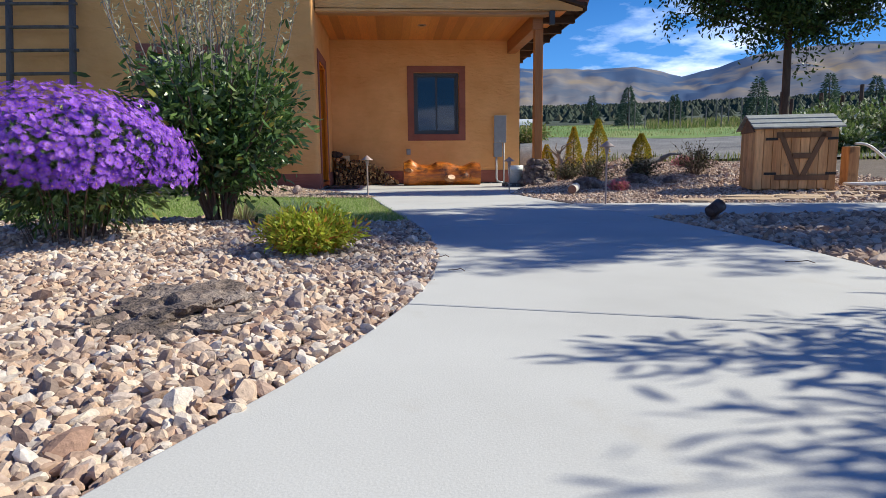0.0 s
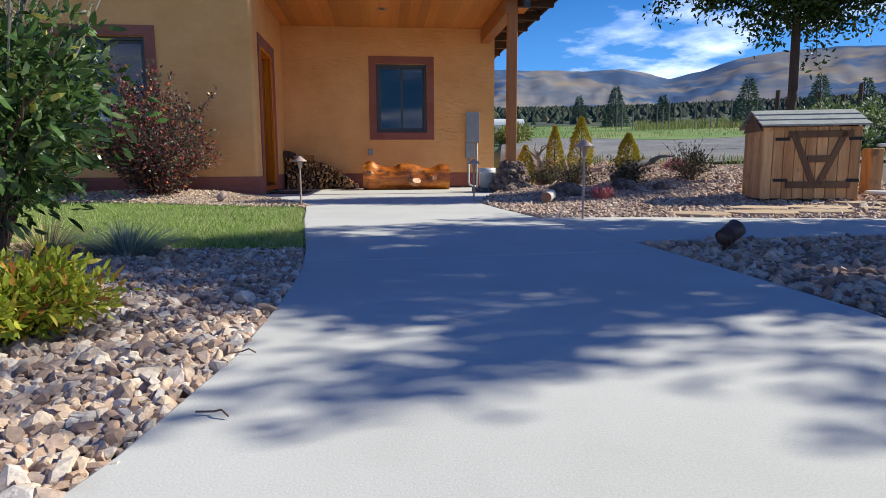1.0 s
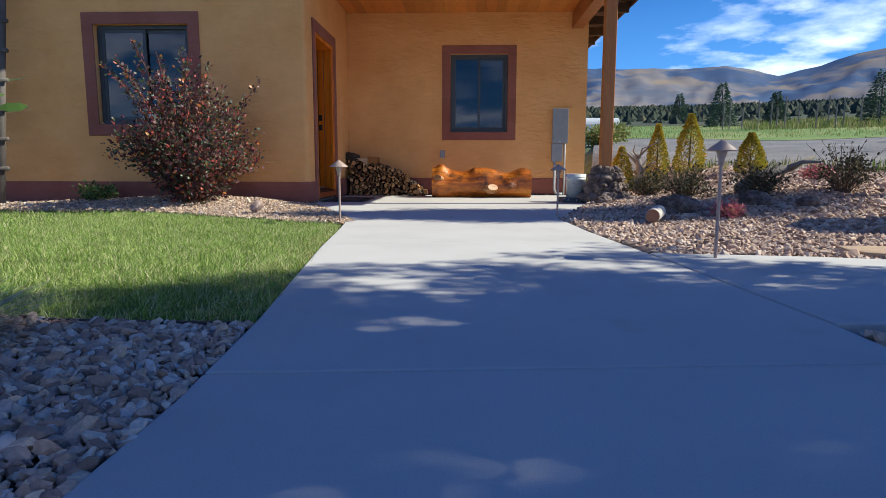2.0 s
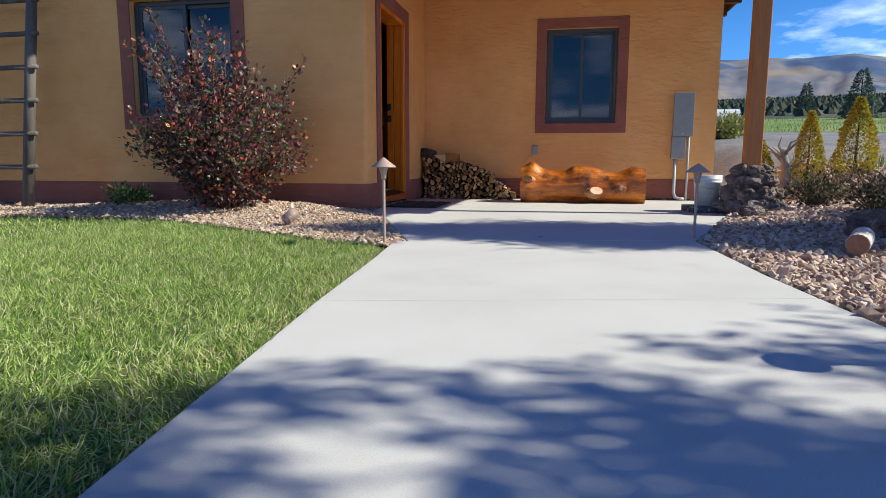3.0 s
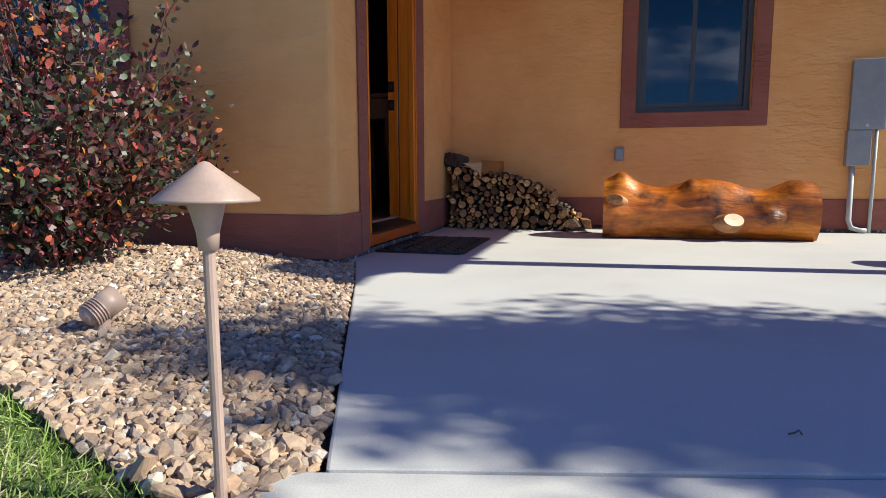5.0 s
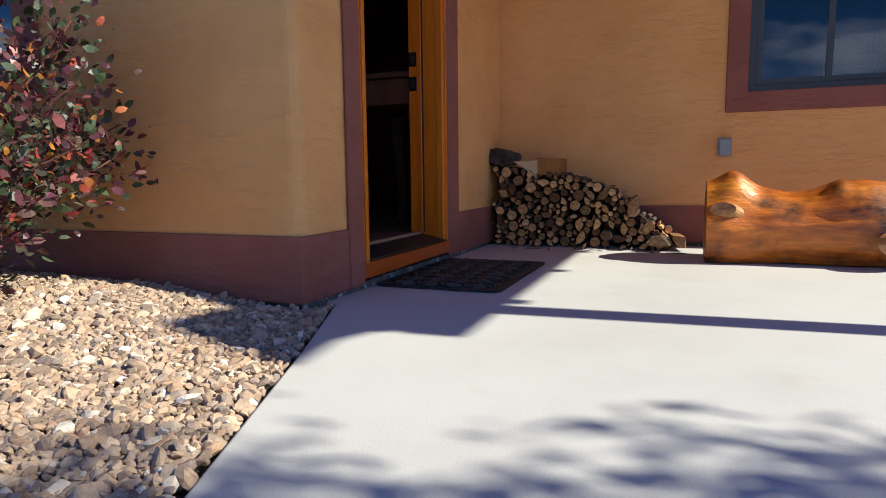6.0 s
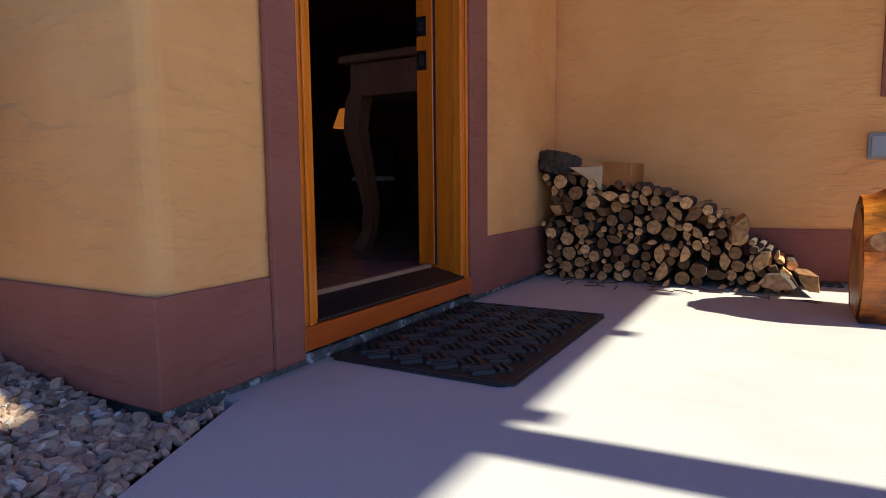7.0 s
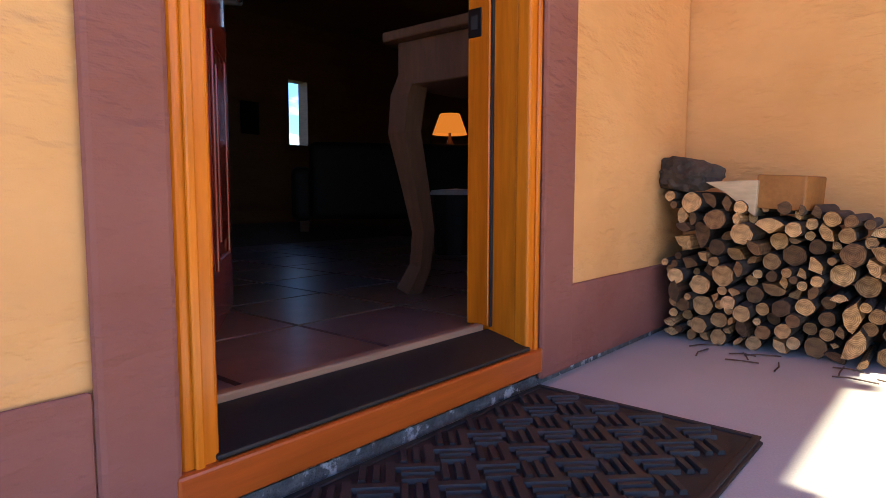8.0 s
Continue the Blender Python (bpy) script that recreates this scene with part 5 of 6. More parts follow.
def shrub(name, at, spread_r, height, stems, leaf, material, label, category="shrub", stem_material=None, per=60, low=0.15, thick=0.006, bush=0.10, width=1.0, droop=0.0,
          stray=0, tip=0.85, group="", upright=0.55):
    """Stems that fan out of one foot, each with leaves round its upper part; stray: long bare shoots."""
    e = empty(name, label, category, group, at)
    sticks, pos, dirs = bmesh.new(), [], []
    for k in range(stems + stray):
        bare = k >= stems
        a = rng.uniform(0, 2 * math.pi)
        reach = spread_r * math.sqrt(rng.uniform(0.02, 1.0)) * (1.05 if bare else 0.9)
        h = height * (rng.uniform(0.85, 1.08) if bare else (1 - upright * (reach / spread_r) ** 2) * rng.uniform(0.6, 0.95))
        foot = np.array([0.10 * spread_r * math.cos(a), 0.10 * spread_r * math.sin(a), 0.0])
        end = np.array([reach * math.cos(a), reach * math.sin(a), h])
        bend = np.array([reach * 0.35 * math.cos(a), reach * 0.35 * math.sin(a), h * 0.62])
        ts = np.linspace(0, 1, 6)[:, None]
        line = (1 - ts) ** 2 * foot + 2 * ts * (1 - ts) * bend + ts ** 2 * end + np.r_[[[0, 0, 0]], rng.normal(0, 0.012 * height, (5, 3))]
        tube(line, np.linspace(thick, thick * 0.3, 6), 5, sticks)
        m = per if not bare else per // 3
        t = rng.uniform(low, 1.0, m) ** tip
        i = np.minimum((t * 5).astype(int), 4)
        f = (t * 5 - i)[:, None]
        p = line[i] * (1 - f) + line[i + 1] * f
        off = np.clip(rng.normal(0, 1, (m, 3)), -1.6, 1.6) * (bush if not bare else bush * 0.2)
        p = p + off
        p[:, 2] = np.maximum(p[:, 2], 0.02)
        pos.append(p)
        dirs.append(unit(off + 0.5 * unit(end - foot) * np.linalg.norm(off, axis=1, keepdims=True)) + rng.normal(0, 0.5, (m, 3)) + np.array([0, 0, 0.25 - droop]))
    part("branchwork", sticks, stem_material or STICK, e)
    part("foliage", leaves("foliage", np.concatenate(pos), np.concatenate(dirs), leaf, width), material, e)
    return e


def aster(at, rx, ry, rz):
    e = empty("aster_bush", "dense mound of purple asters in full bloom over dark foliage", "flower bush", at=at)
    n = 3800
    d = unit(rng.normal(size=(n, 3)))
    d[:, 2] = np.abs(d[:, 2]) * 1.1 - 0.38
    d = unit(d)
    bumpy = np.array([1 + 0.16 * noise.noise(Vector(v) * 2.6) + 0.07 * noise.noise(Vector(v) * 7) for v in d])
    p = d * np.array([rx, ry, rz]) * bumpy[:, None] * rng.uniform(0.86, 1.05, (n, 1)) + np.array([0, 0, 0.36])
    k = 11
    ring = [[0, 0, 0]]
    faces = []
    for i in range(k):
        a, w = 2 * math.pi * i / k, 0.24
        ring += [[0.12, 0.55 * math.cos(a - w), 0.55 * math.sin(a - w)], [0.12, 0.55 * math.cos(a + w), 0.55 * math.sin(a + w)], [0.20, math.cos(a), math.sin(a)]]
        b = 1 + 3 * i
        faces += [[0, b, b + 1], [b, b + 2, b + 1]]
    s = rng.uniform(0.013, 0.021, n)
    turns = frames_along(d + rng.normal(0, 0.35, (n, 3)) + np.array([0.15, 0, 0.2]))
    part("blossom", scatter("blossom", np.array([ring]), np.array(faces), p, turns, np.stack([s] * 3, -1)), PURPLE, e, "purple daisy-like petals")
    eye = np.array([[[0.18, 0, 0.2], [0.18, 0.19, 0.06], [0.18, 0.12, -0.16], [0.18, -0.12, -0.16], [0.18, -0.19, 0.06], [0.32, 0, 0]]])
    ef = np.array([[0, 1, 5], [1, 2, 5], [2, 3, 5], [3, 4, 5], [4, 0, 5]])
    part("flower_centre", scatter("flower_centre", eye, ef, p, turns, np.stack([s] * 3, -1)), ASTER_EYE, e)
    m = 6500
    d = unit(rng.normal(size=(m, 3)))
    d[:, 2] = d[:, 2] * 0.9 - 0.1
    q = d * np.array([rx, ry, rz * 1.05]) * rng.uniform(0.3, 0.97, (m, 1)) * 0.95 + np.array([0, 0, 0.34])
    q[:, 2] = np.maximum(q[:, 2], 0.02 + rng.uniform(0, 0.1, m))
    part("foliage", leaves("foliage", q, d + rng.normal(0, 0.6, (m, 3)), 0.045, 0.55), DEEP_LEAF, e)
    sticks = bmesh.new()
    for _ in range(60):
        a, r = rng.uniform(0, 6.28), rng.uniform(0.1, 0.9)
        tube([(0.2 * r * math.cos(a), 0.2 * r * math.sin(a), 0.0), (0.6 * r * rx * math.cos(a), 0.6 * r * ry * math.sin(a), 0.2), (r * rx * math.cos(a), r * ry * math.sin(a), 0.42)], 0.003, 4, sticks)
    part("branchwork", sticks, STICK, e)


aster((-0.34, 4.02, 0.06), 0.50, 0.42, 0.31)
big = shrub("butterfly_bush", (0.08, 4.85, 0.06), 0.56, 1.18, 40, 0.064, DEEP_LEAF, "tall dark green butterfly bush with pale spent spikes", per=190, low=0.30, bush=0.095, width=0.62, thick=0.010, upright=0.42, droop=0.5)
# spent flower spikes that stand over the bush
sp, sd, sticks = [], [], bmesh.new()
for _ in range(44):
    a, r = rng.uniform(0, 6.28), rng.uniform(0.12, 0.62)
    foot = np.array([r * 0.6 * math.cos(a), r * 0.6 * math.sin(a), rng.uniform(0.6, 0.85)])
    end = foot + np.array([0.42 * r * math.cos(a), 0.42 * r * math.sin(a), rng.uniform(0.45, 0.95)])
    tube([foot, (foot + end) / 2 + rng.normal(0, 0.02, 3), end], [0.004, 0.003, 0.002], 5, sticks)
    t = rng.uniform(0.35, 1, 46)[:, None]
    sp.append(foot * (1 - t) + end * t + rng.normal(0, 0.008, (46, 3)))
    sd.append(rng.normal(0, 1, (46, 3)) + unit(end - foot) * 1.2)
part("spent_bloom", leaves("spent_bloom", np.concatenate(sp), np.concatenate(sd), 0.038, 0.5), SILVER_LEAF, big, "pale dry seed spikes")
part("bloom_stalk", sticks, GREY_BARK, big)

shrub("low_sedum", (0.73, 3.84, 0.01), 0.25, 0.20, 110, 0.030, YELLOW_LEAF, "low yellow-green perennial with reddish tips in river stones", "plant", per=70, low=0.25, thick=0.003, bush=0.022, width=0.62, upright=0.55)
shrub("autumn_shrub", (-1.08, 10.12, 0.05), 0.84, 1.52, 42, 0.040, RED_LEAF, "shrub with red, orange and dark green autumn leaves", per=300, low=0.05, bush=0.075, width=1.15, thick=0.008, stem_material=RED_STICK, stray=14, upright=0.68, tip=0.75)
shrub("dark_shrub", (-2.3, 10.45, 0.02), 0.28, 0.22, 24, 0.04, DEEP_LEAF, "small dark evergreen shrub at the wall foot", per=40, bush=0.04)


def tuft(name, at, r, h, n, material, label, category="grass clump", w=0.006):
    e = empty(name, label, category, at=at)
    a, lean = rng.uniform(0, 6.28, n), rng.uniform(0.05, 1.0, n) ** 0.7
    ca, sa = np.cos(a), np.sin(a)
    L = h * rng.uniform(0.7, 1.2, n)
    ts = np.array([0, 0.4, 0.75, 1.0])
    verts, faces = [], []
    for i in range(n):
        base = np.array([0.25 * r * ca[i] * lean[i], 0.25 * r * sa[i] * lean[i], 0])
        out = np.array([ca[i], sa[i], 0])
        side = np.array([-sa[i], ca[i], 0]) * w
        b = len(verts)
        for t in ts:
            c = base + out * r * lean[i] * t ** 1.5 + np.array([0, 0, L[i] * (t - 0.45 * lean[i] * t ** 2)])
            verts += [c - side * (1 - 0.9 * t), c + side * (1 - 0.9 * t)]
        faces += [[b + 2 * q, b + 2 * q + 1, b + 2 * q + 3, b + 2 * q + 2] for q in range(3)]
    part("foliage", mesh_of("foliage", verts, faces), material, e)


tuft("blue_fescue", (0.50, 5.10, -0.02), 0.32, 0.20, 620, BLUE_GRASS, "blue-grey ornamental grass clump at the lawn edge", w=0.0035)
tuft("straw_grass", (0.14, 5.16, -0.02), 0.28, 0.24, 260, STRAW, "straw-tipped grass clump in the stones", w=0.003)


# ---- trees ----
def tree(name, at, height, trunk_h, radius, crown_n, leaf, label, profile, trunk_r=0.07, seed=1, slim=1.0):
    """A tapered trunk, limbs with side branches, and a crown of leaves along the branches."""
    r = np.random.default_rng(seed)
    e = empty(name, label, "tree", at=at)
    trunk = bmesh.new()
    line = [np.array([0, 0, -0.1]), np.array([0, 0, 0.25]), np.array([0.02, 0.01, trunk_h * 0.6]), np.array([0.0, 0.0, trunk_h]), np.array([0.04, -0.03, height * 0.6]), np.array([0.0, 0.0, height * 0.9])]
    tube(line, [trunk_r * 1.3, trunk_r, trunk_r * 0.92, trunk_r * 0.85, trunk_r * 0.45, trunk_r * 0.1], 12, trunk)
    part("trunk", trunk, BARK, e, smooth=True)
    pos, dirs = [], []
    for k in range(34):
        u = (k + 0.5) / 34
        z0 = trunk_h * 0.95 + (height * 0.82 - trunk_h) * u
        a = 2.4 * k + r.uniform(-0.4, 0.4)
        reach = radius * float(np.interp(u, *profile)) * r.uniform(0.8, 1.05)
        out = np.array([math.cos(a), slim * math.sin(a), 0])
        foot, end = np.array([0, 0, z0]), out * reach + np.array([0, 0, z0 + 0.10 * reach + height * 0.10 * (1 - u) + 0.1])
        mid = foot * 0.5 + end * 0.5 + np.array([0, 0, -0.10 * reach])
        ts = np.linspace(0, 1, 7)[:, None]
        ln_ = (1 - ts) ** 2 * foot + 2 * ts * (1 - ts) * mid + ts ** 2 * end + np.r_[[[0, 0, 0]], r.normal(0, 0.03, (6, 3))]
        limb = tube(ln_, np.linspace(trunk_r * 0.36, 0.006, 7), 6)
        m = int(crown_n / 34 * (0.5 + reach / radius))
        for _ in range(11):
            i = r.integers(1, 7)
            tip = ln_[i] + r.normal(0, 1, 3) * np.array([0.30, 0.30 * slim, 0.22]) * radius * 0.55
            tube([ln_[i], (ln_[i] + tip) / 2 + r.normal(0, 0.02, 3), tip], [0.008, 0.005, 0.002], 4, limb)
            c = m // 11
            t = r.uniform(0.15, 1.05, c)[:, None]
            p = ln_[i] * (1 - t) + tip * t + np.clip(r.normal(0, 1, (c, 3)), -2, 2) * 0.055 * radius
            pos.append(p)
            dirs.append(r.normal(0, 1, (c, 3)) + np.array([0, 0, -0.45]))
        part("limb", limb, BARK, e)
    part("crown", leaves("crown", np.concatenate(pos), np.concatenate(dirs), leaf, 0.8), TREE_LEAF, e)
    return e


BROAD = ([0, 0.12, 0.32, 0.7, 1.0], [0.95, 1.0, 0.88, 0.52, 0.22])
tree("shade_tree", (6.76, 9.74, float(rise(6.76, 9.74)) - 0.05), 5.3, 2.0, 1.95, 40000, 0.074, "broadleaf tree with dark green crown and straight trunk", BROAD, 0.060, 3, 0.44)
tree("shade_tree", (7.1, 5.44, 0.0), 5.9, 1.6, 1.62, 42000, 0.082, "broadleaf tree with dark green crown beside the path", ([0, 0.3, 0.6, 0.85, 1.0], [0.95, 1.08, 0.92, 0.72, 0.5]), 0.085, 8, 1.0)
shrub("tall_shrub", (3.98, 2.02, 0.0), 1.0, 2.0, 46, 0.080, TREE_LEAF, "tall loose shrub with long leaves beside the path", per=130, low=0.30, bush=0.05, width=0.5, thick=0.009, upright=0.35)


def conifer(name, at, h, r, n, leaf, material, label, category, layers=0, group=""):
    """layers > 0: tiers of drooping boughs; else a dense cone of sprays."""
    e = empty(name, label, category, group, at)
    part("trunk", tube([(0, 0, -0.05), (0, 0, h * 0.9)], [h * 0.025, h * 0.004], 8), BARK, e)
    if layers:
        pos, dirs = [], []
        for k in range(layers):
            u = k / layers
            z, rr, c = h * (0.10 + 0.88 * u), r * (1 - u) ** 0.85 + 0.02 * h, int(n / layers * (1.35 - u))
            spokes = rng.integers(7, 11)
            a = 2 * math.pi * rng.integers(0, spokes, c) / spokes + 0.6 * k + rng.normal(0, 0.10, c)
            t = rng.uniform(0.1, 1.0, c) ** 0.6
            pos.append(np.stack([rr * t * np.cos(a), rr * t * np.sin(a), z - 0.22 * rr * t + rng.normal(0, 0.02 * h, c)], -1))
            dirs.append(np.stack([np.cos(a), np.sin(a), -0.15 + 0 * a], -1) + rng.normal(0, 0.35, (c, 3)))
        pos, dirs = np.concatenate(pos), np.concatenate(dirs)
    else:
        u = rng.uniform(0, 1, n)
        a = rng.uniform(0, 6.28, n)
        rr = r * np.interp(u, [0, 0.2, 0.6, 1], [0.8, 1.0, 0.7, 0.05]) * rng.uniform(0.75, 1.06, n) * (1 + 0.12 * np.sin(5 * a + 9 * u))
        pos = np.stack([rr * np.cos(a), rr * np.sin(a), 0.03 + u * h * 0.98], -1)
        dirs = np.stack([np.cos(a), np.sin(a), 0 * a + 0.45], -1) + rng.normal(0, 0.3, (n, 3))
    part("foliage", leaves("foliage", pos, dirs, leaf, 0.6 if layers else 1.1), material, e)


def polar(az, r):
    """A spot at a bearing from the walk's start, on the land."""
    x, y = 1.08 + r * math.sin(radians(az)), 1.15 + r * math.cos(radians(az))
    return (x, y, float(rise(x, y)) - 0.03)


for az, r, h, w in ((14.4, 13.6, 0.82, 0.20), (16.8, 13.6, 0.98, 0.17), (18.9, 13.2, 0.98, 0.22), (22.6, 12.6, 0.62, 0.19)):
    conifer("golden_conifer", polar(az, r), h * 0.95, w * 0.98, 4200, 0.034, GOLD_CONIFER, "small golden-tipped conifer beyond the gravel bed", "conifer", 0, "golden conifers")
for az, r, h, w in ((21.4, 44, 3.5, 1.05), (25.2, 46, 2.7, 0.95), (31.6, 40, 3.5, 1.1), (18.3, 58, 3.2, 0.9), (36.5, 44, 3.6, 1.1), (39.5, 50, 3.4, 1.1)):
    conifer("spruce", polar(az, r), h * 0.80, w * 0.85, 3000, 0.15, SPRUCE, "dark green spruce standing in the meadow", "conifer", 13, "meadow spruces")

# ---- gravel bed by the porch ----
for k, (x, y, r, h) in enumerate(((4.15, 10.3, 0.42, 0.40), (4.75, 10.0, 0.36, 0.36), (5.55, 9.9, 0.40, 0.52), (3.95, 10.9, 0.30, 0.34))):
    shrub("dry_shrub", (x, y, float(rise(x, y)) - 0.03), r, h, 44, 0.030, DRY_LEAF, "twiggy half-bare shrub in the gravel bed", per=26, bush=0.03, thick=0.005, stray=14, tip=0.6, group="gravel bed shrubs")
for x, y, r, h in ((4.05, 8.95, 0.15, 0.15), (6.0, 11.2, 0.22, 0.22)):
    shrub("pink_sedum", (x, y, float(rise(x, y)) - 0.02), r, h, 60, 0.03, PINK, "low pink flowering plant in the gravel", "plant", per=18, bush=0.015, thick=0.003, low=0.4)
for seed, x, y, sx, sy, sz in ((1, 3.75, 9.35, 0.20, 0.14, 0.12), (2, 4.55, 9.55, 0.16, 0.12, 0.09), (3, 3.35, 10.55, 0.10, 0.08, 0.06), (6, 4.9, 9.3, 0.10, 0.09, 0.06)):
    ob = part("boulder", rock_mesh(seed, sx, sy, sz, 4, 0.22), LAVA)
    ob.location = (x, y, float(rise(x, y)) + sz * 0.35)
    tagged(ob, "rough grey-brown boulder half sunk in gravel", "boulder", "gravel bed boulders")
stub = empty("log_stub", "short pale-barked log piece lying in the gravel", "log", at=(3.38, 8.72, 0.06))
stub.rotation_euler = (0, 0, radians(62))
part("bark", tube([(-0.12, 0, 0), (0.12, 0, 0.02)], 0.055, 16), surface("pale bark", [(0.45, 0.40, 0.35), (0.62, 0.58, 0.52)], 8.0), stub, smooth=False)
part("cut_end", tube([(-0.128, 0, 0), (-0.121, 0, 0)], 0.052, 16), surface("old cut end", [(0.22, 0.10, 0.06), (0.32, 0.17, 0.10)], 9.0), stub)
drift = empty("driftwood", "grey weathered branch wood among the shrubs", "driftwood", at=(4.95, 10.15, float(rise(4.95, 10.15))))
part("limb", tube([(-0.35, -0.1, 0.02), (-0.1, 0, 0.16), (0.25, 0.1, 0.24), (0.5, 0.12, 0.36)], [0.06, 0.055, 0.04, 0.015], 10), GREY_BARK, drift, smooth=True)
part("limb", tube([(0.2, 0.08, 0.23), (0.32, 0.0, 0.30), (0.45, -0.1, 0.30)], [0.03, 0.022, 0.01], 8), GREY_BARK, drift, smooth=True)
snag = empty("dead_snag", "pale dead tree snag with crooked bare branches", "dead tree", at=polar(15.6, 13.1))
part("trunk", tube([(0, 0, -0.05), (0.02, 0, 0.35), (-0.03, 0.02, 0.62)], [0.09, 0.06, 0.035], 9), GREY_BARK, snag, smooth=True)
for k in range(8):
    a = 0.8 * k
    p0 = Vector((0, 0, 0.3 + 0.04 * k))
    p1 = p0 + Vector((0.18 * math.cos(a), 0.1 * math.sin(a), 0.16))
    part("branch", tube([p0, p1, p1 + Vector((0.16 * math.cos(a + 0.7), 0.1 * math.sin(a + 0.7), 0.05 + 0.03 * (k % 3)))], [0.02, 0.013, 0.004], 6), GREY_BARK, snag)

# flagstones towards the wooden box
for k, (x, y, s) in enumerate(((4.1, 6.98, 0.26), (4.65, 7.02, 0.30), (5.2, 7.05, 0.28), (4.95, 7.48, 0.27), (5.5, 7.45, 0.30), (6.05, 7.2, 0.32), (6.1, 7.68, 0.24), (6.65, 7.5, 0.32), (7.2, 7.9, 0.33), (7.3, 7.3, 0.30))):
    pts = [(x + s * (1 + 0.18 * math.sin(7 * k + 3 * i)) * math.cos(i * 0.785), y + 0.72 * s * (1 + 0.18 * math.cos(5 * k + 2 * i)) * math.sin(i * 0.785)) for i in range(8)]
    z = float(rise(x, y))
    fl = bevel(part("flagstone", prism(pts, z - 0.04, z + 0.018), FLAG), 0.008, 2)
    tagged(fl, "flat tan sandstone paving slab in gravel", "paving stone", "flagstone path")

# flat lava stone in the near bed
slabrock = part("lava_rock", rock_mesh(21, 0.24, 0.30, 0.065, 5, 0.5, 3), LAVA)
slabrock.matrix_basis = pose(0.48, 2.90, -0.030, 0, 0, 25)
tagged(slabrock, "flat pitted brown lava rock among river stones", "rock")


# ---- wooden box ----
def wooden_box():
    """A board-clad pump box with a small pitched roof."""
    x0, x1, y0, y1, zb, zt = 5.22, 6.30, 8.02, 8.70, 0.03, 0.73
    e = empty("wooden_box", "weathered cedar board box with braced doors and grey roof", "pump box")
    e.matrix_basis = pose(5.36, 8.12, 0.02, 0, 0, -16.5) @ Matrix.Diagonal((0.82, 0.9, 1, 1)) @ pose(-5.22, -8.02, 0)
    part("core", box(x0 + 0.03, x1 - 0.03, y0 + 0.03, y1 - 0.03, zb, zt), CEDAR, e)
    n = 9
    w = (x1 - x0) / n
    for k in range(n):
        bevel(part("board", box(x0 + w * k + 0.003, x0 + w * (k + 1) - 0.003, y0, y0 + 0.024, zb + 0.01 * (k % 2), zt), CEDAR, e), 0.003, 1)
        bevel(part("board", box(x0 + w * k + 0.003, x0 + w * (k + 1) - 0.003, y1 - 0.024, y1, zb, zt), CEDAR, e), 0.003, 1)
    m = 6
    d = (y1 - y0 - 0.05) / m
    for k in range(m):
        for xa in (x0, x1 - 0.024):
            bevel(part("board", box(xa, xa + 0.024, y0 + 0.026 + d * k + 0.003, y0 + 0.024 + d * (k + 1) - 0.003, zb, zt), CEDAR, e), 0.003, 1)
    for name, a, b in (("brace", (5.55, 0.68), (5.80, 0.18)), ("brace", (6.12, 0.68), (5.86, 0.18)), ("rail", (5.50, 0.17), (6.2, 0.17)), ("rail", (5.50, 0.66), (6.2, 0.66)), ("rail", (5.72, 0.42), (5.96, 0.42))):
        p, q = Vector((a[0], 0, a[1])), Vector((b[0], 0, b[1]))
        t = (q - p).normalized()
        s = Vector((-t.z, 0, t.x)) * 0.032
        bm = bmesh.new()
        v = [bm.verts.new(c + Vector((0, yy, 0))) for yy in (y0 - 0.022, y0 - 0.001) for c in (p - s, q - s, q + s, p + s)]
        for f in ((0, 1, 2, 3), (7, 6, 5, 4), (0, 4, 5, 1), (1, 5, 6, 2), (2, 6, 7, 3), (3, 7, 4, 0)):
            bm.faces.new([v[i] for i in f])
        bmesh.ops.recalc_face_normals(bm, faces=bm.faces)
        bevel(part(name, bm, DARK_BOARD, e, "dark weathered board"), 0.003, 1)
    for zz in (0.20, 0.60):
        part("hinge", box(5.36, 5.52, y0 - 0.008, y0 - 0.001, zz, zz + 0.03), BLACK_METAL, e, "black strap hinge")
        part("hinge", box(6.16, 6.30, y0 - 0.008, y0 - 0.001, zz, zz + 0.03), BLACK_METAL, e, "black strap hinge")
    for side, (ya, za, yb, zb2) in enumerate(((y0 - 0.10, 0.725, (y0 + y1) / 2, 0.90), (y1 + 0.10, 0.725, (y0 + y1) / 2, 0.90))):
        for k in range(3):
            f0, f1 = k / 3, (k + 1) / 3 + 0.03
            bm = bmesh.new()
            c = [(x, ya + (yb - ya) * f, za + (zb2 - za) * f + 0.012 * (1 - (f - f0) * 3) + dz) for dz in (0, 0.016) for x, f in ((x0 - 0.05, f0), (x1 + 0.05, f0), (x1 + 0.05, min(f1, 1)), (x0 - 0.05, min(f1, 1)))]
            v = [bm.verts.new(p) for p in c]
            for f in ((0, 1, 2, 3), (7, 6, 5, 4), (0, 4, 5, 1), (1, 5, 6, 2), (2, 6, 7, 3), (3, 7, 4, 0)):
                bm.faces.new([v[i] for i in f])
            bmesh.ops.recalc_face_normals(bm, faces=bm.faces)
            part("shingle_course", bm, SHINGLE, e, "grey mineral roofing strip")
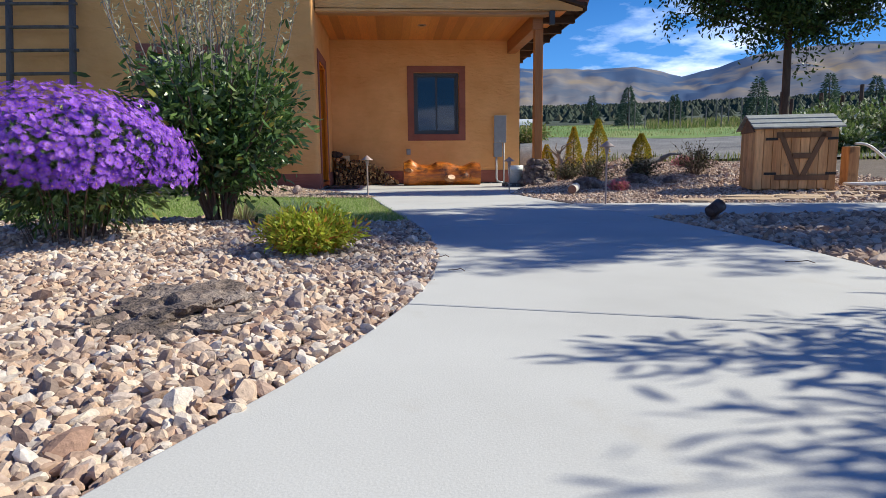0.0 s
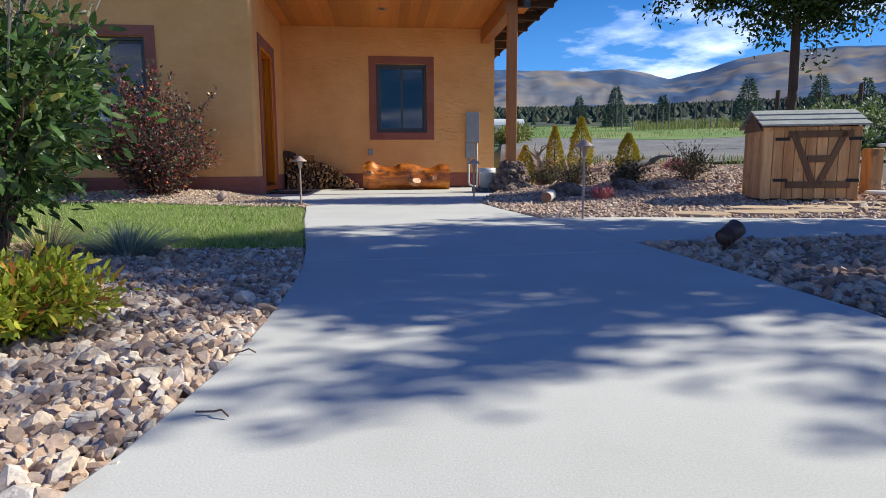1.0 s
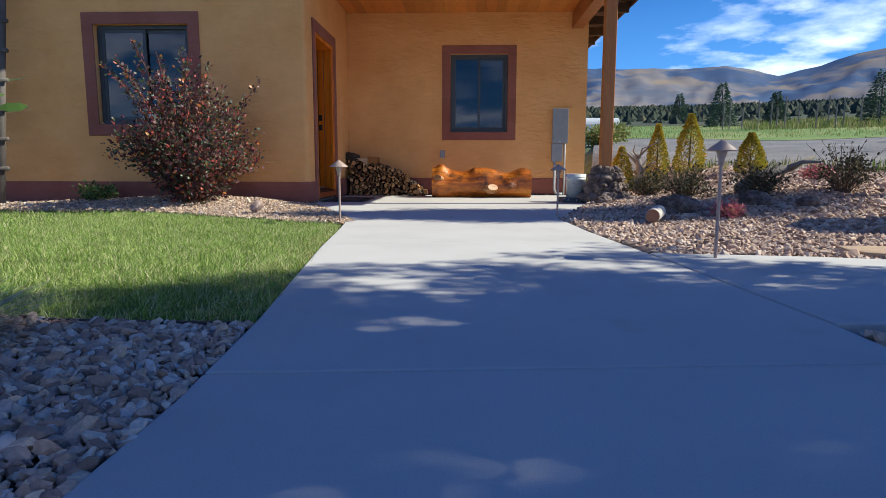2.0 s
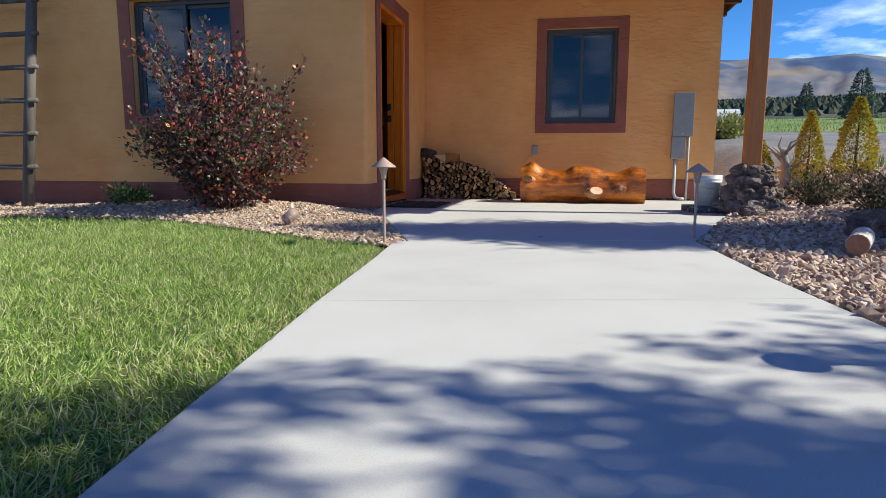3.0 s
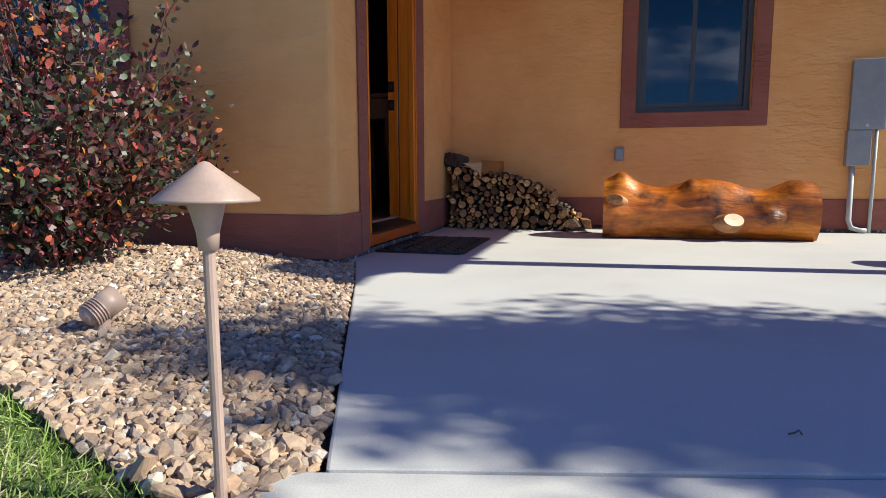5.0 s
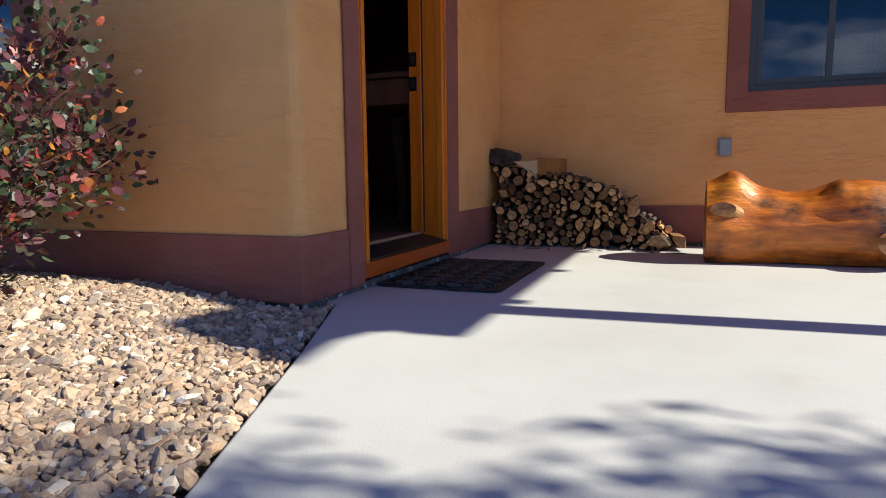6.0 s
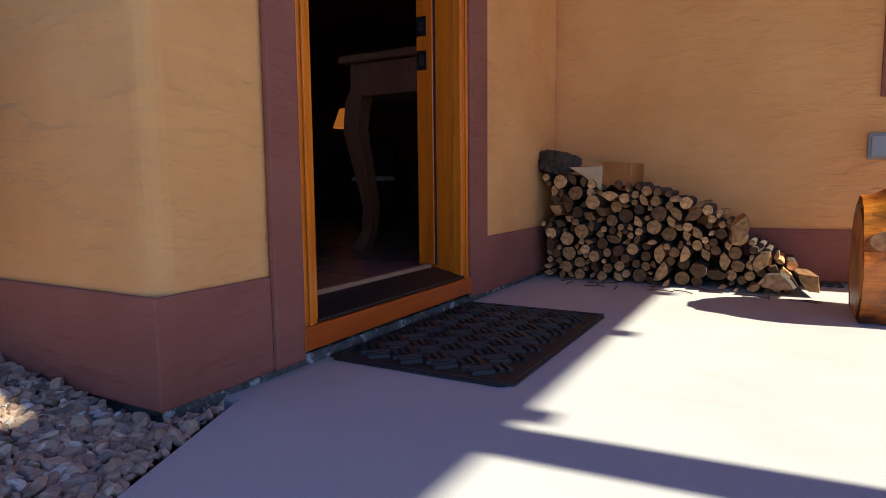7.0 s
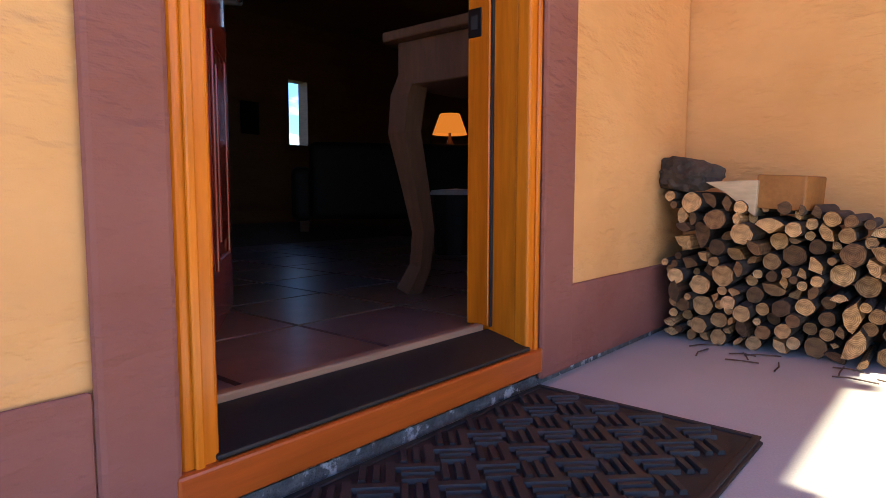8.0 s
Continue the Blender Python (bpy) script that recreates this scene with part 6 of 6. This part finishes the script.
    for xa in (x0 - 0.02, x1 - 0.01):
        bm = bmesh.new()
        v = [bm.verts.new(c) for x in (xa, xa + 0.03) for c in ((x, y0, 0.70), (x, y1, 0.70), (x, (y0 + y1) / 2, 0.885))]
        for f in ((0, 1, 2), (5, 4, 3), (0, 3, 4, 1), (1, 4, 5, 2), (2, 5, 3, 0)):
            bm.faces.new([v[i] for i in f])
        bmesh.ops.recalc_face_normals(bm, faces=bm.faces)
        part("gable_board", bm, DARK_BOARD, e)


DARK_BOARD = surface("dark weathered board", [(0.10, 0.055, 0.03), (0.20, 0.12, 0.065)], 5.0, 0.85, 0.5, 70.0, 0.004, stretch=(1, 1, 0.15))
wooden_box()
bollard = tagged(bevel(part("wooden_post", box(6.66, 6.80, 8.26, 8.40, 0.05, 0.55), CEDAR), 0.008, 2), "short square weathered timber post beside the box", "post")
hose = bpy.data.curves.new("garden_hose", "CURVE")
hose.dimensions, hose.bevel_depth, hose.bevel_resolution = "3D", 0.017, 3
spl = hose.splines.new("NURBS")
hp = [(6.78, 8.33, 0.58), (6.90, 8.30, 0.60), (7.10, 8.25, 0.42), (7.35, 8.15, 0.17), (7.5, 7.9, 0.12), (7.1, 7.85, 0.10), (6.6, 8.0, 0.10), (6.45, 8.15, 0.11), (6.9, 8.1, 0.10), (7.6, 8.0, 0.14)]
spl.points.add(len(hp) - 1)
for p, c in zip(spl.points, hp):
    p.co = (*c, 1)
spl.use_endpoint_u, spl.order_u = True, 3
hose.materials.append(plain("white hose", (0.62, 0.64, 0.66), 0.4))
tagged(new("garden_hose", hose), "pale garden hose coiled beside a timber post", "hose")


# ---- ladder against the wall ----
LADDER_WOOD = surface("dark weathered pole", [(0.07, 0.06, 0.055), (0.18, 0.16, 0.145)], 9.0, 0.9, 0.7, 60.0, 0.006, stretch=(1, 1, 0.15))
ladder = empty("ladder", "grey weathered pole ladder leaning on the stucco wall", "ladder")
for x in (-4.25, -3.40):
    part("rail", tube([(x, 10.35, -0.02), (x + 0.02, 10.52, 1.5), (x + 0.05, 10.70, 3.1)], [0.055, 0.05, 0.045], 10), LADDER_WOOD, ladder, smooth=True)
for k in range(8):
    z = 0.40 + 0.325 * k
    yy = 10.36 + 0.112 * z
    part("rung", tube([(-4.36, yy - 0.03, z), (-3.8, yy - 0.035, z + 0.01), (-3.28, yy - 0.03, z + 0.015)], 0.024, 8), LADDER_WOOD, ladder, smooth=True)

# ---- litter on the path ----
for x, y, turn, s in ((1.315, 3.33, -20, 0.032), (2.62, 3.32, -25, 0.05), (1.29, 3.66, 5, 0.03), (1.70, 9.05, 10, 0.012)):
    tw = part("twig", tube([(-s, 0, 0.004), (0, 0.12 * s, 0.006), (s * 0.5, 0.0, 0.012), (s, -0.15 * s, 0.004)], 0.0018, 5), STICK)
    tw.matrix_basis = pose(x, y, 0.001, 0, 0, turn)
    tagged(tw, "thin dry twig lying on the concrete", "twig", "twigs on the path")

# ---- room behind the door ----
TABLE_WOOD = surface("brown table wood", [(0.13, 0.06, 0.03), (0.24, 0.12, 0.06)], 5.0, 0.5, 0.2, 60.0, 0.003, stretch=(1, 1, 0.15))
LEATHER = surface("black leather", [(0.010, 0.007, 0.006), (0.022, 0.015, 0.013)], 8.0, 0.6, 0.3, 60.0, 0.004)


def console_table():
    e = empty("console_table", "dark wooden console table with curved legs inside the door", "table")
    bevel(part("tabletop", box(-0.78, -0.215, 12.39, 13.25, 1.055, 1.09), TABLE_WOOD, e), 0.008, 2)
    bevel(part("apron", box(-0.74, -0.25, 12.43, 13.19, 0.90, 1.054), TABLE_WOOD, e), 0.004, 1)
    prof = [(0.0, 0.95, 0.055), (0.02, 0.86, 0.062), (0.028, 0.74, 0.060), (0.0, 0.54, 0.050), (-0.02, 0.38, 0.042), (-0.012, 0.25, 0.040), (0.02, 0.151, 0.048)]
    for x, y, sx, sy in ((-0.70, 12.48, -1, -1), (-0.28, 12.48, 0, -1), (-0.72, 13.16, -1, 1), (-0.28, 13.16, 0, 1)):
        part("leg", tube([(x + sx * o, y + sy * o, z) for o, z, r in prof], [r for o, z, r in prof], 4), TABLE_WOOD, e, "curved cabriole leg")


console_table()


def sofa():
    e = empty("sofa", "dark leather sofa with rolled arms in the dim room", "sofa")
    m = pose(-3.6, 15.4, 0.15, 0, 0, 52)
    for name, b in (("seat", (-0.9, 0.9, -0.1, 0.75, 0.18, 0.46)), ("backrest", (-0.95, 0.95, -0.34, -0.08, 0.12, 0.86)), ("arm", (-1.12, -0.92, -0.3, 0.78, 0.1, 0.62)), ("arm", (0.92, 1.12, -0.3, 0.78, 0.1, 0.62))):
        ob = bevel(part(name, box(*b), LEATHER, e), 0.07, 4)
        ob.matrix_basis = m
    for x in (-1.0, 1.0):
        for y in (-0.2, 0.65):
            ob = part("foot", box(x - 0.04, x + 0.04, y - 0.04, y + 0.04, 0.0, 0.11), TABLE_WOOD, e)
            ob.matrix_basis = m


sofa()
side = empty("side_table", "dark wooden side table behind the sofa", "table", at=(-3.5, 16.1, 0.15))
part("tabletop", lathe([(0.0, 0.62), (0.28, 0.62), (0.28, 0.65), (0.0, 0.65)], 24), TABLE_WOOD, side)
part("pedestal", lathe([(0.0, 0.0), (0.18, 0.0), (0.05, 0.06), (0.04, 0.62), (0.0, 0.62)], 16), TABLE_WOOD, side)
SHADE_GLOW, gn, gl, gb = base_mat("lit amber shade", 0.7)
gb.inputs["Base Color"].default_value = (0.40, 0.17, 0.05, 1)
gb.inputs["Emission Color"].default_value = (1.0, 0.27, 0.025, 1)
gb.inputs["Emission Strength"].default_value = 0.13
lamp = empty("table_lamp", "lit table lamp with amber shade on the side table", "lamp", at=(-3.5, 16.02, 0.80))
part("stem", lathe([(0.0, 0.0), (0.08, 0.0), (0.05, 0.03), (0.035, 0.15), (0.05, 0.24), (0.015, 0.32), (0.015, 0.40), (0.0, 0.40)], 16), TABLE_WOOD, lamp, smooth=True)
part("shade", lathe([(0.19, 0.36), (0.11, 0.58), (0.107, 0.58), (0.187, 0.36)], 24), SHADE_GLOW, lamp, "glowing amber lampshade", True)
bin_ = empty("waste_bin", "dark waste bin with white lid by the table", "bin", at=(-1.55, 13.75, 0.15))
part("body", lathe([(0.0, 0.0), (0.13, 0.0), (0.16, 0.36), (0.0, 0.36)], 20), LEATHER, bin_)
part("lid", lathe([(0.0, 0.40), (0.15, 0.39), (0.165, 0.362), (0.0, 0.362)], 20), PLASTIC, bin_, "white lid")
pic = tagged(bevel(part("picture_frame", box(-5.995, -5.96, 15.0, 15.25, 1.25, 1.65), BLACK_METAL), 0.006, 1), "dark framed picture on the log wall", "picture")
pan = tagged(part("notice", box(-1.98, -1.76, 10.872, 10.874, 0.985, 1.10), PLASTIC), "small white card standing inside the window", "card")

# ---- land beyond ----
DRIVE = surface("grey gravel drive", [(0.13, 0.13, 0.14), (0.20, 0.195, 0.20), (0.27, 0.26, 0.26)], 0.8, 0.95, 0.9, 22.0, 0.04, fine=0.7)
MEADOW = surface("green meadow", [(0.09, 0.17, 0.03), (0.16, 0.25, 0.05), (0.30, 0.30, 0.11)], 0.25, 0.95, 0.8, 6.0, 0.1, fine=0.6)
WOODS = surface("wooded hill", [(0.022, 0.038, 0.022), (0.04, 0.055, 0.03), (0.10, 0.10, 0.05)], 0.02, 0.95, 0.8, 0.2, 2.0, fine=0.6)


def sector(name, r0, r1, a0, a1, lift, material, label, nr=14, na=50):
    rr, aa = np.meshgrid(np.geomspace(r0, r1, nr), np.radians(np.linspace(a0, a1, na)))
    wob = 1 + 0.05 * np.sin(aa * 9) + 0.03 * np.sin(aa * 23 + 1)
    x, y = 1.08 + rr * wob * np.sin(aa), 1.15 + rr * wob * np.cos(aa)
    i = np.arange(nr * na).reshape(na, nr)
    q = np.stack([i[:-1, :-1], i[1:, :-1], i[1:, 1:], i[:-1, 1:]], -1).reshape(-1, 4)[:, ::-1]
    return tagged(part(name, mesh_of(name, np.stack([x, y, rise(x, y) + lift], -1).reshape(-1, 3), q), material, smooth=True), label, "ground", kind="structure")


sector("road", 14.6, 27, 12, 75, 0.02, DRIVE, "grey gravel drive beyond the garden")
sector("meadow", 27, 46, 6, 75, 0.03, MEADOW, "green meadow with straw patches beyond the drive")


def weed_belt(r0, r1, a0, a1, n, h, material, label):
    r, a = rng.uniform(r0, r1, n), np.radians(rng.uniform(a0, a1, n))
    x, y = 1.08 + r * np.sin(a), 1.15 + r * np.cos(a)
    tpl = np.array([[[0, -0.06, 0], [0, 0.06, 0], [0.1, -0.04, 0.6], [0.1, 0.04, 0.6], [0.3, 0, 1.0]]])
    s = h * rng.uniform(0.4, 1.3, n)
    me = scatter("weeds", tpl, np.array([[0, 1, 3], [0, 3, 2], [2, 3, 4]]), np.stack([x, y, rise(x, y)], -1), spins(n, 0.3), np.stack([s, s, s], -1))
    tagged(part("weeds", me, material), label, "grass", kind="stuff")


weed_belt(27.5, 48, 10, 60, 12000, 0.15, WEEDS, "rough grass at the meadow edge")
weed_belt(36, 52, 23, 36, 6000, 0.34, WEEDS, "tall straw-coloured grass along the fence")
weed_belt(13.2, 14.8, 12, 45, 900, 0.16, WEEDS, "weeds along the drive")
for k in range(16):
    az, r = 21.5 + 0.75 * k + 0.3 * math.sin(5 * k), 38 + 1.4 * math.sin(3 * k)
    x, y, z = polar(az, r)
    ob = part("fence_post", tube([(0, 0, -0.2), (0.02, 0, 1.35 + 0.25 * math.sin(2.3 * k))], 0.032, 7), GREY_BARK)
    ob.location = (x, y, z)
    tagged(ob, "thin weathered fence post in the meadow", "post", "meadow fence posts")
for az, r, h in ((33.3, 20, 1.5), (34.0, 21, 1.3), (36.0, 20, 1.4), (37.4, 19, 1.3), (38.6, 22, 1.6), (40.0, 20, 1.2)):
    x, y, z = polar(az, r)
    ob = part("garden_stake", tube([(0, 0, -0.2), (0.01, 0.01, h)], 0.055, 8), BARK)
    ob.location = (x, y, z)
    tagged(ob, "tall dark timber stake behind the tree", "post", "tall stakes")
PALE_BLOOM = palette("pale green and white leaves", [(0.0, (0.07, 0.12, 0.03)), (0.6, (0.16, 0.22, 0.06)), (0.85, (0.30, 0.34, 0.18)), (1.0, (0.75, 0.75, 0.68))], 0.6, 0, 40, 0.3, mottling=0.2)
for az, r, w, h in ((36.6, 19, 1.0, 1.2), (38.6, 17.5, 1.2, 1.1), (40.5, 18.5, 1.3, 1.4), (42.5, 17, 1.3, 1.3), (35.0, 24, 1.0, 1.0), (37.5, 16.0, 0.7, 0.55)):
    shrub("garden_shrub", polar(az, r), w, h, 40, 0.11, PALE_BLOOM, "loose shrub with pale green and white leaves", per=60, bush=0.14, thick=0.012, group="shrubs by the drive")
for az, r in ((13.2, 26), (12.4, 24)):
    shrub("drive_shrub", polar(az, r), 0.8, 0.7, 26, 0.12, WEEDS, "low green shrub at the drive", per=50, bush=0.12, thick=0.01)
tank = tagged(part("white_tank", tube([(-0.8, 0, 0.45), (-0.78, 0, 0.45), (0.78, 0, 0.45), (0.8, 0, 0.45)], [0.30, 0.42, 0.42, 0.30], 20), PLASTIC), "white tank standing beyond the drive", "tank")
tank.location = polar(12.2, 30)

# wooded hills and mountains
far_trees = 11000
r, a = rng.uniform(52, 640, far_trees) , np.radians(rng.uniform(0, 62, far_trees))
keep = (r > 130) | (rng.uniform(0, 1, far_trees) < 0.35)
r, a = r[keep], a[keep]
x, y = 1.08 + r * np.sin(a), 1.15 + r * np.cos(a)
cone_v = [[0, 0, 1.0]]
cone_f = []
for tier, (zb, rb) in enumerate(((0.0, 0.40), (0.35, 0.28))):
    b = len(cone_v)
    cone_v += [[rb * math.cos(q * 1.0472), rb * math.sin(q * 1.0472), zb + 0.04 * (q % 2)] for q in range(6)]
    cone_f += [[0, b + q, b + (q + 1) % 6] for q in range(6)]
s = rng.uniform(1.8, 3.6, len(r)) * np.interp(r, [50, 120, 300], [0.3, 0.6, 1.05])
me = scatter("forest", np.array([cone_v]), np.array(cone_f), np.stack([x, y, rise(x, y) - 0.3], -1), spins(len(r), 0.06), np.stack([s * 1.9, s * 1.9, s * 0.9], -1))
tagged(part("forest", me, palette("far woods", [(0.0, (0.012, 0.026, 0.016)), (0.7, (0.026, 0.042, 0.022)), (1.0, (0.09, 0.085, 0.04))], 0.9, 0, 1.0)), "distant dark evergreen woods on rising land", "forest", kind="stuff")
sector("hillside", 46, 900, -6, 75, 0.05, WOODS, "dark wooded hillside", 24, 60)


def mountains():
    az = np.radians(np.linspace(-25, 100, 260))
    az_k = [-25, 5, 11.9, 16, 19, 22, 24, 25.8, 28, 31, 34.4, 38, 41, 50, 70, 100]
    el_k = [7.5, 8.0, 8.45, 8.2, 8.0, 8.1, 7.6, 7.1, 7.6, 8.4, 8.75, 8.8, 8.5, 8.0, 7.0, 6.0]
    el = np.radians(np.interp(np.degrees(az), az_k, el_k))
    ts = np.linspace(0, 1, 34)
    verts = np.zeros((len(az), len(ts), 3))
    for i, q in enumerate(az):
        for j, t in enumerate(ts):
            rr = 1300 + 1900 * t
            top = 3200 * math.tan(el[i])
            h = 70 + (top - 70) * (t ** 1.35)
            gully = noise.fractal(Vector((math.degrees(q) * 0.16, t * 2.2, 3.3)), 0.9, 2.1, 5)
            fine = noise.fractal(Vector((math.degrees(q) * 0.9, t * 5.0, 9.1)), 0.9, 2.1, 4)
            fade = 4 * t * (1 - t) if t > 0.5 else 1.0
            h += (60 * gully + 26 * fine) * t * (0.15 + 0.85 * max(fade, 0.0))
            rr += 240 * gully * (1 - t)
            verts[i, j] = (rr * math.sin(q), rr * math.cos(q), h)
    n, m_ = len(az), len(ts)
    i = np.arange(n * m_).reshape(n, m_)
    q = np.stack([i[:-1, :-1], i[1:, :-1], i[1:, 1:], i[:-1, 1:]], -1).reshape(-1, 4)[:, ::-1]
    mat_, nt, ln, b = base_mat("mountain slopes", 0.95)
    b.inputs["Specular IOR Level"].default_value = 0.0
    tc = nt.new("ShaderNodeTexCoord").outputs["Object"]
    n1 = noise_node(nt, ln, tc, 0.0035, 8.0, 0.62)
    # distance haze and dark blue cloud shadows are painted into the slope colours
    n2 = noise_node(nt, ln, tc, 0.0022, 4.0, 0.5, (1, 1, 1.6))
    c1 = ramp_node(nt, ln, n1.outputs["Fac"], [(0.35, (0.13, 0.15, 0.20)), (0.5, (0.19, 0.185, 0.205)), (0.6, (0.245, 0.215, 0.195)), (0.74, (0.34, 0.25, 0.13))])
    cloud_shade = ramp_node(nt, ln, n2.outputs["Fac"], [(0.50, (0, 0, 0)), (0.56, (0.85, 0.85, 0.85))])
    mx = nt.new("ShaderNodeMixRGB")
    ln.new(cloud_shade.outputs["Color"], mx.inputs[0])
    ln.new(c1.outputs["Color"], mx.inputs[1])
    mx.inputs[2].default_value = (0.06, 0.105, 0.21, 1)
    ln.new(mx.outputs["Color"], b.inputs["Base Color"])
    tagged(part("backdrop", mesh_of("backdrop", verts.reshape(-1, 3), q), mat_, smooth=True), "distant tan mountain range with haze and blue cloud shadow painted in", "mountains", kind="structure")


mountains()
